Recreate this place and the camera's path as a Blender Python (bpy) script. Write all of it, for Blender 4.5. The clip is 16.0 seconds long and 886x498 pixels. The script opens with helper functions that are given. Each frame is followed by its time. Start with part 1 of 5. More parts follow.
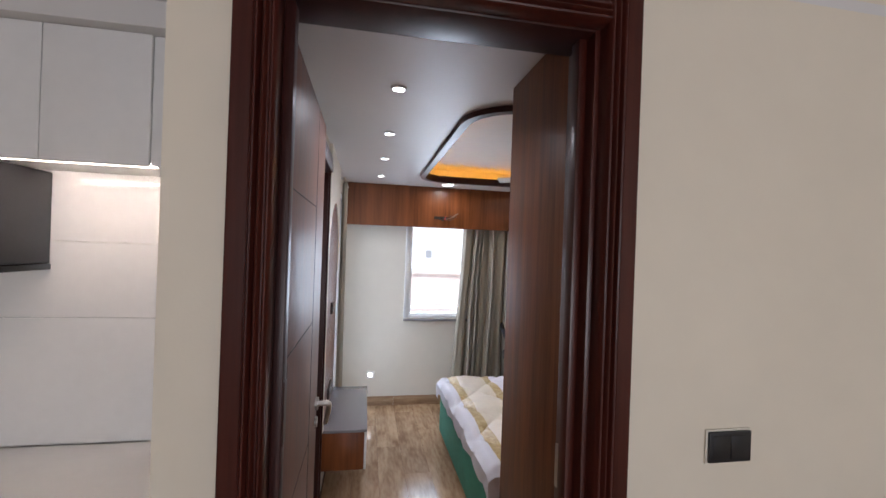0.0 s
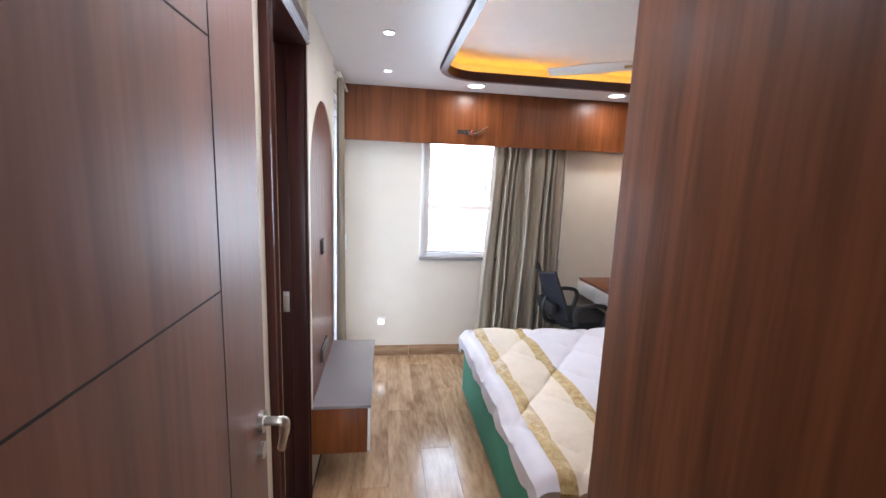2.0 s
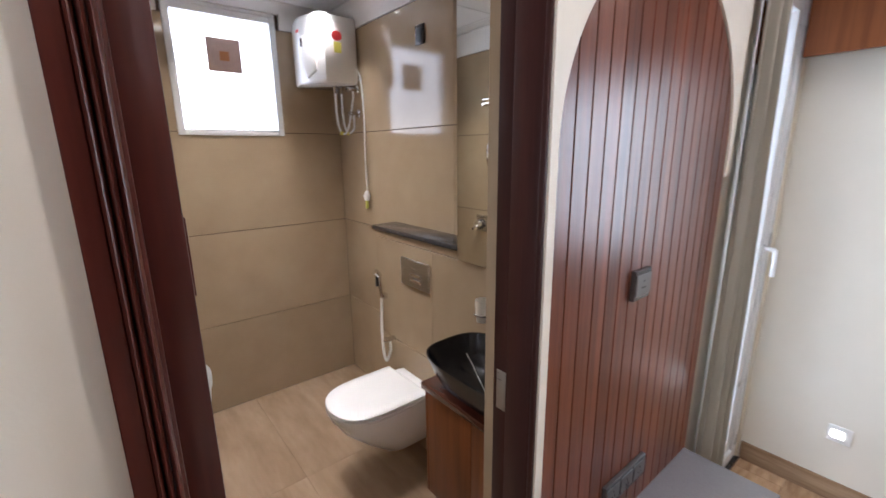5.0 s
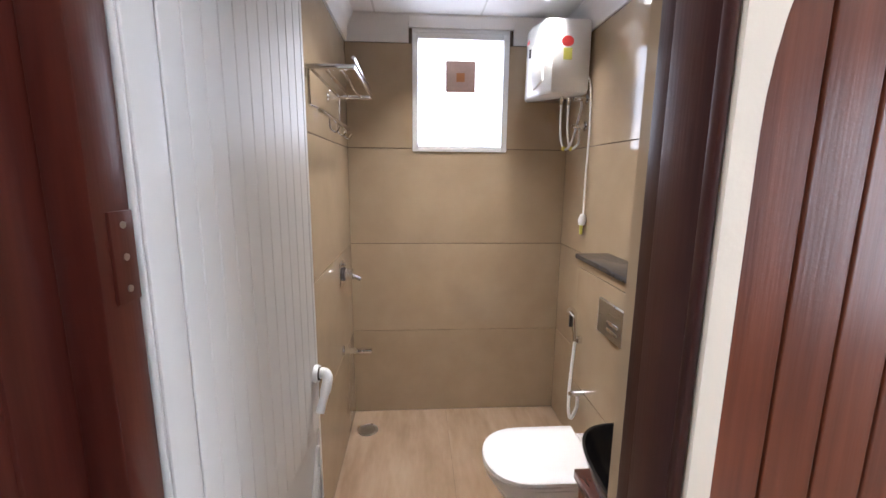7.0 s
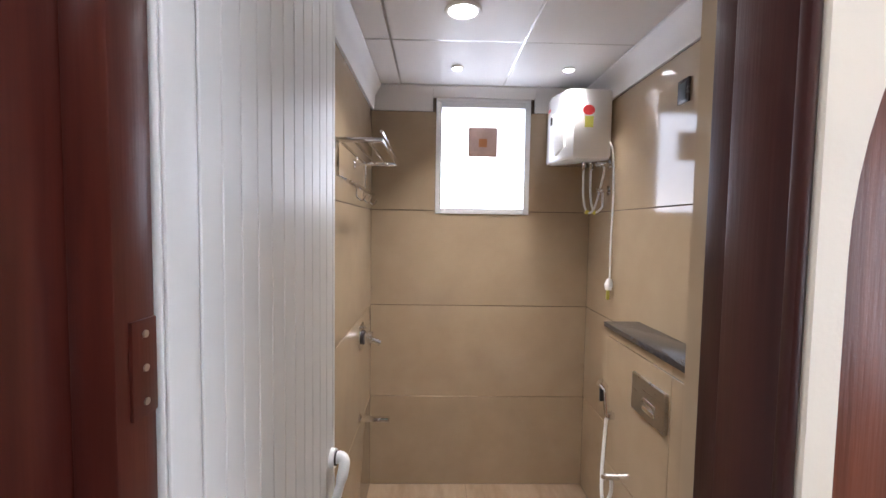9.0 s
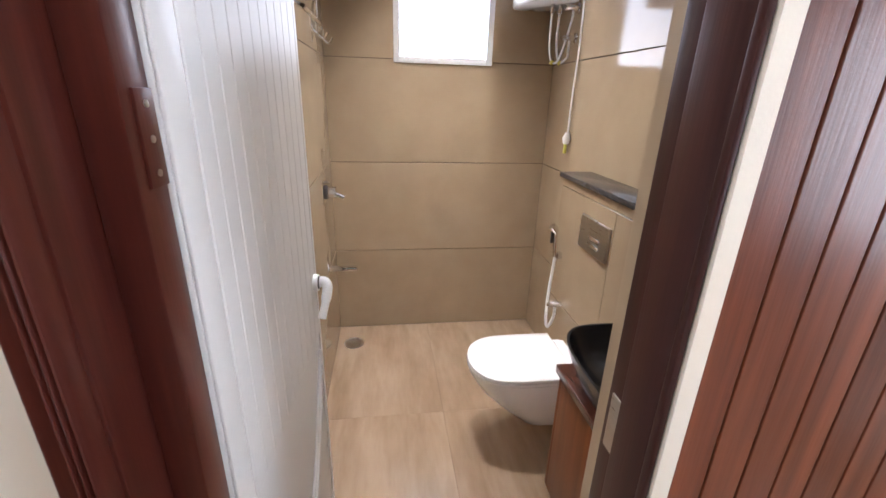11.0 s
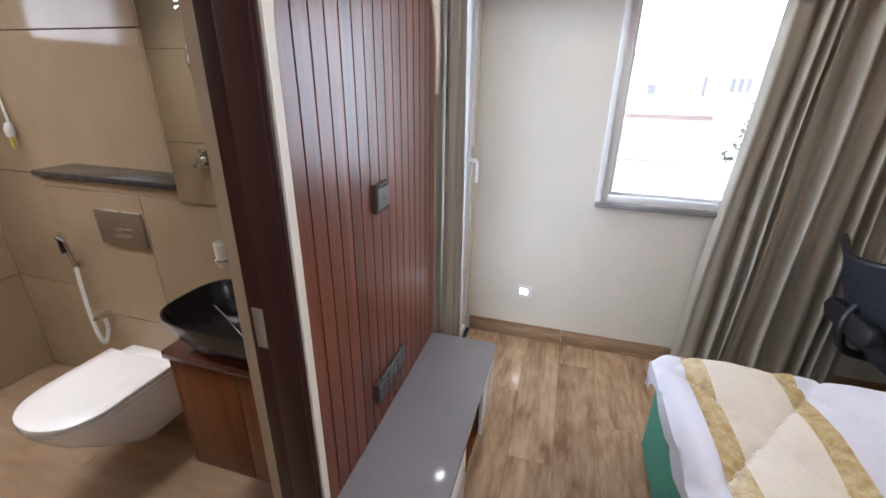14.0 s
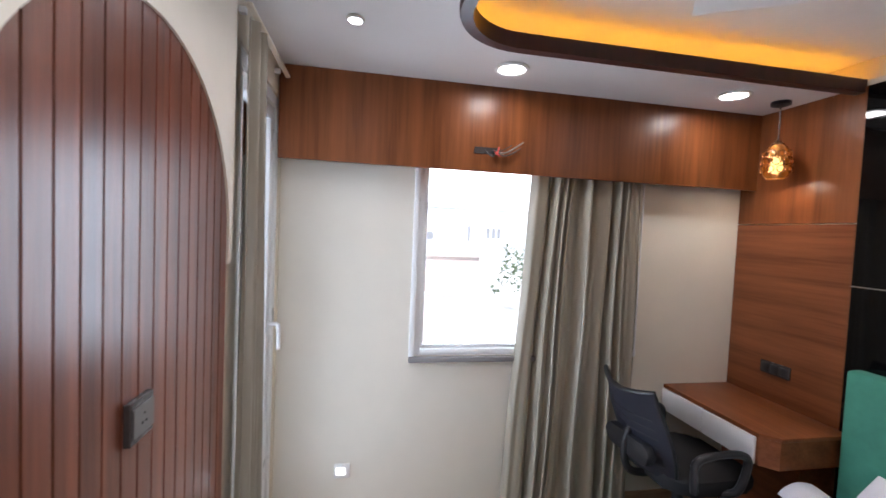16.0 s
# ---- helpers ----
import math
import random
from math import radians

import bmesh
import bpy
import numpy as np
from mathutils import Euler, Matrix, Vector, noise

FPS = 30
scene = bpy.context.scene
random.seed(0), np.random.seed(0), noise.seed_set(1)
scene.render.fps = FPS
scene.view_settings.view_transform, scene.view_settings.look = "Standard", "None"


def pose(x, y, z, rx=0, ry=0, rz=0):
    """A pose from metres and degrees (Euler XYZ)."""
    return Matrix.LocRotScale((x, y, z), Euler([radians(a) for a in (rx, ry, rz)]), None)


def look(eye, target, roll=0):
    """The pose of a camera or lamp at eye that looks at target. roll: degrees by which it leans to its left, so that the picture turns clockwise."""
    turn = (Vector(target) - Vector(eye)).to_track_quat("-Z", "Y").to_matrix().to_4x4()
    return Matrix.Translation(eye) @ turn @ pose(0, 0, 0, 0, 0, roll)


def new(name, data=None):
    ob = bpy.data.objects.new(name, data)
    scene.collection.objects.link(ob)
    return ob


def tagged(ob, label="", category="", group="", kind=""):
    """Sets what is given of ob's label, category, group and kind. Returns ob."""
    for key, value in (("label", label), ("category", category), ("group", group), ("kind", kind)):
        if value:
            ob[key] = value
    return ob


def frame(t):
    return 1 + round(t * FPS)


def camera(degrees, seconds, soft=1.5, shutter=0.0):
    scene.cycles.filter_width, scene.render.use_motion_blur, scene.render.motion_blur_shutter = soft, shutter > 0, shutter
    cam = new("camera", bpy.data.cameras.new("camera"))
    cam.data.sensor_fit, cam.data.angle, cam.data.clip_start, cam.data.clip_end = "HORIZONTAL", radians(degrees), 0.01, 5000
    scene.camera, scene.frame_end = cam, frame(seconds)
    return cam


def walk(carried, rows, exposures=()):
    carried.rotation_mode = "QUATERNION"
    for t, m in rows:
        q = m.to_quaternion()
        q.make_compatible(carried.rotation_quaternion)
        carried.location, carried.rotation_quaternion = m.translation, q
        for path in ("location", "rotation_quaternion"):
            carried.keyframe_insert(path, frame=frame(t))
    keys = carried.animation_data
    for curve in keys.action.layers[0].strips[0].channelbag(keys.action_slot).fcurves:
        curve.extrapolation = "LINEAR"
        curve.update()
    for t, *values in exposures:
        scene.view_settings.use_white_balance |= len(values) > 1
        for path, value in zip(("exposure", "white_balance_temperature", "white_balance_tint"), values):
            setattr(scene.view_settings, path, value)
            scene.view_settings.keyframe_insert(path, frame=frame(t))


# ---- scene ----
cam = camera(93.4, 16.0, soft=1.5, shutter=0.2)
METRES, EYE, TILT, LEAN, TURN = 4.1, 1.68, 0.0, 0.0, -10.2
PATH = [
    (0, (-0.049, 1.698, 1.728), (0.31, 3.665, 1.729), 2.0),
    (0.5, (-0.068, 1.81, 1.697), (0.316, 3.768, 1.566), 2.2),
    (1, (-0.012, 2.024, 1.671), (0.336, 3.978, 1.425), 2.4),
    (1.5, (0.038, 2.254, 1.672), (0.361, 4.205, 1.377), 2.4),
    (2, (0.05, 2.538, 1.651), (0.331, 4.491, 1.326), 2.2),
    (2.5, (0.063, 2.753, 1.639), (0.297, 4.707, 1.288), 1.9),
    (3, (0.156, 2.994, 1.635), (0.177, 4.958, 1.253), 2.0),
    (3.5, (0.178, 3.211, 1.613), (-0.098, 5.148, 1.2), 1.6),
    (4, (0.107, 3.506, 1.59), (-0.518, 5.355, 1.157), 0.3),
    (4.5, (0.106, 3.712, 1.583), (-0.964, 5.343, 1.144), -1.0),
    (5, (0.196, 3.887, 1.601), (-1.318, 5.11, 1.143), -0.6),
    (5.2, (0.192, 3.939, 1.605), (-1.439, 4.996, 1.133), -0.7),
    (7.3, (0.016, 4.283, 1.564), (-1.958, 4.359, 1.252), 0.6),
    (7.5, (-0.003, 4.255, 1.577), (-1.985, 4.34, 1.326), 0.7),
    (8, (-0.004, 4.249, 1.604), (-2.001, 4.321, 1.516), 0.3),
    (8.2, (0.015, 4.265, 1.626), (-1.985, 4.317, 1.598), 0.0),
    (10.3, (0.014, 4.225, 1.581), (-1.928, 4.329, 1.115), 2.1),
    (10.5, (0.034, 4.235, 1.564), (-1.889, 4.369, 1.034), 1.9),
    (11, (0.073, 4.2, 1.525), (-1.787, 4.464, 0.839), 1.7),
    (11.5, (0.136, 4.04, 1.535), (-1.633, 4.487, 0.717), 1.1),
    (12, (0.191, 3.983, 1.52), (-1.46, 4.667, 0.622), 0.9),
    (12.5, (0.211, 4.023, 1.498), (-1.266, 5.001, 0.57), 1.6),
    (13, (0.246, 4.124, 1.503), (-0.98, 5.407, 0.58), 2.1),
    (13.5, (0.228, 4.059, 1.501), (-0.597, 5.658, 0.627), 1.6),
    (14, (0.193, 3.905, 1.561), (-0.323, 5.686, 0.811), 1.0),
    (14.5, (0.218, 3.88, 1.627), (-0.18, 5.781, 1.151), 1.1),
    (15, (0.204, 3.879, 1.669), (-0.066, 5.843, 1.41), 1.0),
    (15.5, (0.169, 3.915, 1.672), (0.133, 5.908, 1.499), 1.5),
    (16, (0.128, 4.067, 1.641), (0.489, 6.032, 1.554), 2.5),
]
EXPOSURE = [(0, 0.42), (0.9, 0.6), (1.5, 1.1), (3, 0.9), (4.5, 0.74), (5, 0.85), (7.5, 1.1), (8, 1.05), (10.5, 1.22), (11.5, 1.38), (12.5, 1.28), (13.5, 0.86), (14.5, 0.64), (16, 0.64)]
walk(cam, [(t, look(eye, target, roll)) for t, eye, target, roll in PATH],
     [(t, stops, 5720, 14) for t, stops in EXPOSURE])

# ---- world, sun and lamps ----
world = bpy.data.worlds.new("world")
scene.world = world
world.use_nodes = True
wn = world.node_tree.nodes
sky = wn.new("ShaderNodeTexSky")
sky.sky_type, sky.sun_disc = "NISHITA", False
sky.sun_elevation, sky.sun_rotation = radians(55), radians(150)
world.node_tree.links.new(sky.outputs[0], wn["Background"].inputs[0])
wn["Background"].inputs[1].default_value = 0.15
sun = new("sun", bpy.data.lights.new("sun", "SUN"))
sun.data.energy, sun.data.angle, sun.data.color = 5.0, radians(0.5), (1, 0.96, 0.9)
sun.matrix_world = look((0, 0, 30), (-5, 14, 6))


def area_lamp(name, eye, target, w, h, watts, color=(1, 1, 1), spread=180):
    ob = new(name, bpy.data.lights.new(name, "AREA"))
    ob.data.shape, ob.data.size, ob.data.size_y = "RECTANGLE", w, h
    ob.data.energy, ob.data.color, ob.data.spread = watts, color, radians(spread)
    ob.matrix_world = look(eye, target)
    return ob


area_lamp("window_light", (0.72, 6.42, 1.45), (0.72, 0, 1.2), 0.72, 1.05, 16, (0.89, 0.94, 1))
area_lamp("balcony_light", (-0.5, 5.93, 1.15), (3, 5.93, 1.0), 0.55, 1.9, 15, (0.89, 0.94, 1))
area_lamp("lobby_window_light", (0.6, -2.3, 1.5), (0.6, 4, 1.4), 2.2, 1.5, 46, (1, 0.97, 0.92))
for x in (0.756, 1.945):
    area_lamp("downlight_lamp", (x, 5.935, 2.38), (x, 5.93, 0), 0.11, 0.11, 2.4, (1, 0.90, 0.76))
for y in (3.458, 4.165, 4.87, 5.66):
    area_lamp("spot_lamp", (0.06, y, 2.385), (0.06, y, 0), 0.05, 0.05, 2.4 if y < 4.5 else 0.8, (1, 0.95, 0.9), 140)
area_lamp("tray_lamp", (1.95, 4.6, 2.515), (1.95, 4.6, 0), 0.09, 0.09, 4.2, (1, 0.93, 0.84))
area_lamp("pendant_light", (2.262, 5.96, 1.985), (2.262, 5.96, 0), 0.06, 0.06, 0.8, (1, 0.80, 0.55))
area_lamp("bath_ceiling_light", (-1.62, 4.35, 2.42), (-1.62, 4.35, 0), 0.22, 0.22, 6.2, (1, 0.91, 0.79), 115)
for x, y in ((-2.2, 4.36), (-2.185, 4.94)):
    area_lamp("bath_spot_lamp", (x, y, 2.43), (x, y, 0), 0.06, 0.06, 1.4, (1, 0.91, 0.79), 85)


# ---- materials ----
def links_of(m):
    return m.node_tree.nodes, m.node_tree.links


def mat(name, color, rough=0.5, metal=0.0, var=0.08, scale=6.0, stretch=(1, 1, 1), bump=0.0, bump_scale=80.0, coat=0.0, emit=0.0,
        color2=None, rand=0.0, spec=0.5, trans=0.0, rough_var=0.08, twist=0.4):
    """A surface with two scales of variation in colour, roughness and relief."""
    m = bpy.data.materials.new(name)
    m.use_nodes = True
    n, l = links_of(m)
    b = n["Principled BSDF"]
    b.inputs["Roughness"].default_value, b.inputs["Metallic"].default_value = rough, metal
    b.inputs["Specular IOR Level"].default_value = spec
    b.inputs["Coat Weight"].default_value, b.inputs["Coat Roughness"].default_value = coat, 0.2
    b.inputs["Transmission Weight"].default_value = trans
    tc, mp = n.new("ShaderNodeTexCoord"), n.new("ShaderNodeMapping")
    mp.inputs["Scale"].default_value = stretch
    l.new(tc.outputs["Object"], mp.inputs[0])
    vec = mp.outputs[0]
    if rand:
        info, sh = n.new("ShaderNodeObjectInfo"), n.new("ShaderNodeVectorMath")
        sh.operation = "MULTIPLY_ADD"
        sh.inputs[1].default_value = (37, 53, 29)
        l.new(info.outputs["Random"], sh.inputs[0])
        l.new(vec, sh.inputs[2])
        vec = sh.outputs[0]
    big, small = n.new("ShaderNodeTexNoise"), n.new("ShaderNodeTexNoise")
    big.inputs["Scale"].default_value, small.inputs["Scale"].default_value = scale, scale * 5.3
    big.inputs["Detail"].default_value, small.inputs["Detail"].default_value = 4, 6
    big.inputs["Distortion"].default_value = twist
    l.new(vec, big.inputs["Vector"]), l.new(vec, small.inputs["Vector"])
    mixf = n.new("ShaderNodeMath")
    mixf.operation = "MULTIPLY_ADD"
    mixf.inputs[1].default_value = 0.65
    half = n.new("ShaderNodeMath")
    half.operation = "MULTIPLY"
    half.inputs[1].default_value = 0.35
    l.new(small.outputs[0], half.inputs[0])
    l.new(big.outputs[0], mixf.inputs[0]), l.new(half.outputs[0], mixf.inputs[2])
    ramp = n.new("ShaderNodeValToRGB")
    c2 = color2 or tuple(min(1, c * (1 + var)) for c in color)
    c1 = color if color2 else tuple(c * (1 - var) for c in color)
    ramp.color_ramp.elements[0].position, ramp.color_ramp.elements[1].position = 0.36, 0.64
    ramp.color_ramp.elements[0].color, ramp.color_ramp.elements[1].color = (*c1, 1), (*c2, 1)
    l.new(mixf.outputs[0], ramp.inputs[0])
    out = ramp.outputs[0]
    if rand:
        hsv, mr = n.new("ShaderNodeHueSaturation"), n.new("ShaderNodeMapRange")
        mr.inputs[3].default_value, mr.inputs[4].default_value = 1 - rand, 1 + rand
        l.new(info.outputs["Random"], mr.inputs[0])
        l.new(mr.outputs[0], hsv.inputs["Value"]), l.new(out, hsv.inputs["Color"])
        out = hsv.outputs[0]
    l.new(out, b.inputs["Base Color"])
    if rough_var and not trans:
        rr = n.new("ShaderNodeMapRange")
        rr.inputs[3].default_value, rr.inputs[4].default_value = max(0.02, rough - rough_var), rough + rough_var
        l.new(big.outputs[0], rr.inputs[0]), l.new(rr.outputs[0], b.inputs["Roughness"])
    if bump:
        bn, bp = n.new("ShaderNodeTexNoise"), n.new("ShaderNodeBump")
        bn.inputs["Scale"].default_value, bn.inputs["Detail"].default_value = bump_scale, 5
        bp.inputs["Strength"].default_value, bp.inputs["Distance"].default_value = bump, 0.004
        l.new(vec, bn.inputs["Vector"]), l.new(bn.outputs[0], bp.inputs["Height"]), l.new(bp.outputs[0], b.inputs["Normal"])
    if emit:
        b.inputs["Emission Color"].default_value, b.inputs["Emission Strength"].default_value = (*color, 1), emit
    return m


V, H = (9, 9, 0.45), (9, 0.45, 9)
M_wall = mat("cream_wall_paint", (0.76, 0.69, 0.57), 0.55, var=0.03, scale=1.5, bump=0.06, bump_scale=140)
# Cream pulled towards grey: the cool daylight on this wall is in its colour.
M_northwall = mat("daylight_greyed_wall_paint", (0.72, 0.675, 0.585), 0.5, var=0.03, scale=1.5, bump=0.05, bump_scale=140)
M_ceil = mat("white_ceiling_paint", (0.71, 0.69, 0.675), 0.45, var=0.02, scale=1.2, bump=0.04, bump_scale=90)
M_cove = mat("white_cove_paint", (0.8, 0.78, 0.74), 0.6, var=0.02)
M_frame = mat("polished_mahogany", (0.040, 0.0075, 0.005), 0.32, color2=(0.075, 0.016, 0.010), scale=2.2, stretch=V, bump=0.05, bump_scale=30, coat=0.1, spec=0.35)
# Darker version of the frame wood, for some jambs, stops, heads and the cove lip.
M_frame2 = mat("darker_frame_wood", (0.026, 0.0065, 0.0055), 0.36, color2=(0.048, 0.013, 0.010), scale=2.2, stretch=V, bump=0.05, bump_scale=30, spec=0.3)
M_leaf = mat("brown_door_laminate", (0.105, 0.042, 0.027), 0.46, color2=(0.19, 0.080, 0.050), scale=1.5, stretch=V, bump=0.04, bump_scale=50)
M_ward = mat("brown_wardrobe_laminate", (0.095, 0.032, 0.012), 0.42, color2=(0.22, 0.082, 0.034), scale=2.2, stretch=V, bump=0.05, bump_scale=50, spec=0.25)
M_teak = mat("reddish_teak_laminate", (0.10, 0.030, 0.009), 0.33, color2=(0.215, 0.070, 0.021), scale=1.15, stretch=V, bump=0.05, bump_scale=40, spec=0.26)
M_teakh = mat("reddish_teak_cross_grain", (0.13, 0.036, 0.012), 0.32, color2=(0.23, 0.078, 0.029), scale=1.5, stretch=H, bump=0.05, bump_scale=40, spec=0.26)
M_slat = mat("polished_fluted_slat", (0.085, 0.023, 0.011), 0.31, color2=(0.20, 0.060, 0.028), scale=1.6, stretch=V, bump=0.08, bump_scale=30, rand=0.1, spec=0.38)
# Near-black for grooves and holes, and for the plinth, back and base boards.
M_near_black = mat("near_black", (0.012, 0.006, 0.005), 0.7)
M_plank = mat("wood_look_floor_tile", (0.25, 0.14, 0.072), 0.17, color2=(0.54, 0.375, 0.225), scale=1.5, stretch=(5.5, 1.2, 5.5), bump=0.03, bump_scale=20, rand=0.14, rough_var=0.04, twist=0.8)
M_skirt = mat("wood_look_skirting", (0.22, 0.13, 0.07), 0.25, color2=(0.42, 0.29, 0.18), scale=1.7, stretch=(0.9, 8, 8), rand=0.15)
M_grout = mat("brown_grout", (0.13, 0.09, 0.06), 0.8, bump=0.1)
M_btile = mat("taupe_wall_tile", (0.35, 0.262, 0.168), 0.09, color2=(0.41, 0.318, 0.21), scale=1.3, rand=0.04, rough_var=0.03)
M_bfloor = mat("tan_floor_tile", (0.27, 0.185, 0.115), 0.20, color2=(0.38, 0.28, 0.19), scale=1.6, stretch=(0.7, 3, 3), rand=0.05, bump=0.03, bump_scale=40)
M_doorw = mat("off_white_door_paint", (0.66, 0.65, 0.63), 0.38, var=0.02, bump=0.03)
M_white = mat("white_paint", (0.80, 0.79, 0.76), 0.35, var=0.02, bump=0.03)
M_pvc = mat("white_upvc", (0.82, 0.83, 0.84), 0.3, var=0.02)
M_gloss = mat("white_gloss_acrylic", (0.82, 0.81, 0.80), 0.06, var=0.02, coat=0.5, rough_var=0.02)
M_ceramic = mat("white_ceramic", (0.85, 0.85, 0.84), 0.07, var=0.015, coat=0.6, rough_var=0.03)
M_quartz = mat("grey_quartz", (0.215, 0.205, 0.21), 0.1, color2=(0.235, 0.225, 0.23), scale=120, rough_var=0.03)
M_granite = mat("black_granite", (0.02, 0.02, 0.022), 0.15, color2=(0.06, 0.06, 0.065), scale=60)
M_chrome = mat("chrome", (0.75, 0.75, 0.76), 0.1, 1.0, var=0.03, rough_var=0.04)
M_steel = mat("brushed_steel", (0.52, 0.50, 0.47), 0.3, 1.0, var=0.06, scale=20, stretch=(1, 1, 12))
M_black = mat("black_plastic", (0.015, 0.015, 0.017), 0.4, var=0.2, scale=40, bump=0.05)
M_plate = mat("charcoal_switch_plate", (0.055, 0.045, 0.042), 0.25, var=0.1, scale=30)
M_plate2 = mat("grey_metal_plate", (0.13, 0.12, 0.115), 0.3, 0.6, var=0.06, scale=30)
M_blackglass = mat("black_glass", (0.004, 0.004, 0.004), 0.04, var=0.1, spec=0.35, coat=0.0, rough_var=0.01)
M_mesh = mat("black_chair_mesh", (0.014, 0.016, 0.028), 0.6, var=0.2, scale=60, bump=0.3, bump_scale=300)
M_seat = mat("black_seat_fabric", (0.013, 0.013, 0.015), 0.85, var=0.2, scale=60, bump=0.3, bump_scale=300)
M_green = mat("green_upholstery", (0.045, 0.20, 0.135), 0.75, color2=(0.06, 0.255, 0.175), scale=5, bump=0.15, bump_scale=350)
M_sheet = mat("white_quilt_cotton", (0.70, 0.69, 0.74), 0.85, var=0.03, scale=4, bump=0.15, bump_scale=45)
M_cream = mat("cream_satin_band", (0.70, 0.62, 0.50), 0.55, var=0.05, scale=8, bump=0.2, bump_scale=60)
M_gold = mat("gold_brocade", (0.36, 0.23, 0.075), 0.4, color2=(0.62, 0.50, 0.26), scale=28, bump=0.3, bump_scale=120)
M_curtain = mat("taupe_satin_curtain", (0.36, 0.325, 0.26), 0.36, var=0.06, scale=3, stretch=(6, 6, 0.6), bump=0.08, bump_scale=160)
M_vtop = mat("dark_wood_vanity_top", (0.05, 0.014, 0.008), 0.25, color2=(0.10, 0.03, 0.016), scale=1.4, stretch=(0.5, 9, 9), coat=0.3)
M_lamp = mat("warm_lamp_diffuser", (1, 0.95, 0.86), 0.5, emit=9)
M_lampb = mat("small_lamp_diffuser", (1, 0.97, 0.93), 0.5, emit=12)
M_led = mat("orange_led_strip", (1, 0.42, 0.03), 0.5, emit=5)
M_ledw = mat("warm_led_strip", (1, 0.78, 0.60), 0.5, emit=40)
M_bulb = mat("pendant_bulb", (1, 0.78, 0.45), 0.5, emit=6)
M_amber = mat("amber_glass", (0.50, 0.20, 0.035), 0.12, var=0.3, scale=30, trans=0.5)
M_bronze = mat("copper_lattice", (0.34, 0.17, 0.07), 0.25, 1.0, var=0.3, scale=40)
M_red = mat("red_print", (0.6, 0.05, 0.05), 0.4)
M_yellow = mat("yellow_green_sticker", (0.62, 0.62, 0.12), 0.5)
M_brown = mat("brown_cardboard", (0.24, 0.15, 0.12), 0.7, var=0.1, scale=15)
M_orange = mat("orange_print", (0.5, 0.2, 0.07), 0.6)
M_ivory = mat("ivory_plastic", (0.75, 0.70, 0.60), 0.4)
M_pipe = mat("white_flex_hose", (0.74, 0.74, 0.72), 0.3)
M_brass = mat("yellow_tape", (0.66, 0.55, 0.08), 0.5)
M_darkmarble = mat("black_marble", (0.006, 0.006, 0.007), 0.22, var=0.3, scale=8, spec=0.35, rough_var=0.05)
M_vein = mat("white_marble_vein", (0.62, 0.58, 0.52), 0.2, var=0.3, scale=40)
# Sand, brick and plaster are paled to carry the washed-out outdoor glare.
M_sand = mat("pale_sand", (0.70, 0.65, 0.57), 0.9, color2=(0.80, 0.75, 0.68), scale=0.15)
M_brick = mat("glare_paled_brick", (0.62, 0.47, 0.40), 0.9, color2=(0.74, 0.62, 0.55), scale=0.8)
M_plaster = mat("sunlit_plaster", (0.80, 0.78, 0.75), 0.9, var=0.06, scale=0.4)
M_dark = mat("shaded_opening", (0.30, 0.29, 0.29), 0.5)
M_bush = mat("dusty_foliage", (0.07, 0.10, 0.045), 0.8, color2=(0.12, 0.15, 0.07), scale=3)
# Lightened brown: the daylight glowing through the patch is put into the colour.
M_patch = mat("backlit_brown_paper", (0.52, 0.36, 0.30), 0.7, var=0.08, scale=15)
M_haze = mat("bright_hazy_sky", (1.0, 0.985, 0.97), 1.0, var=0.0, emit=1.7)
M_mirror = mat("mirror_silver", (0.82, 0.84, 0.80), 0.015, 1.0, var=0.0, rough_var=0)
M_red_wire, M_white_wire = mat("red_wire", (0.5, 0.03, 0.02), 0.4), mat("grey_wire", (0.16, 0.14, 0.13), 0.4)


def glass(name, tint=(0.95, 0.97, 0.97), rough=0.0, alpha=0.06):
    """A thin pane: mostly clear, with a faint gloss."""
    m = bpy.data.materials.new(name)
    m.use_nodes = True
    n, l = links_of(m)
    tr, gl, mx, fr = n.new("ShaderNodeBsdfTransparent"), n.new("ShaderNodeBsdfGlossy"), n.new("ShaderNodeMixShader"), n.new("ShaderNodeFresnel")
    tr.inputs[0].default_value = (*tint, 1)
    gl.inputs["Roughness"].default_value = 0.02
    l.new(fr.outputs[0], mx.inputs[0]), l.new(tr.outputs[0], mx.inputs[1]), l.new(gl.outputs[0], mx.inputs[2])
    l.new(mx.outputs[0], n["Material Output"].inputs[0])
    return m


M_glass = glass("window_glass")
M_frost = bpy.data.materials.new("frosted_daylit_glass")
M_frost.use_nodes = True
_b = M_frost.node_tree.nodes["Principled BSDF"]
_b.inputs["Base Color"].default_value = (0.9, 0.93, 0.97, 1)
_b.inputs["Roughness"].default_value = 0.25
_b.inputs["Emission Color"].default_value, _b.inputs["Emission Strength"].default_value = (0.93, 0.95, 1, 1), 2.8


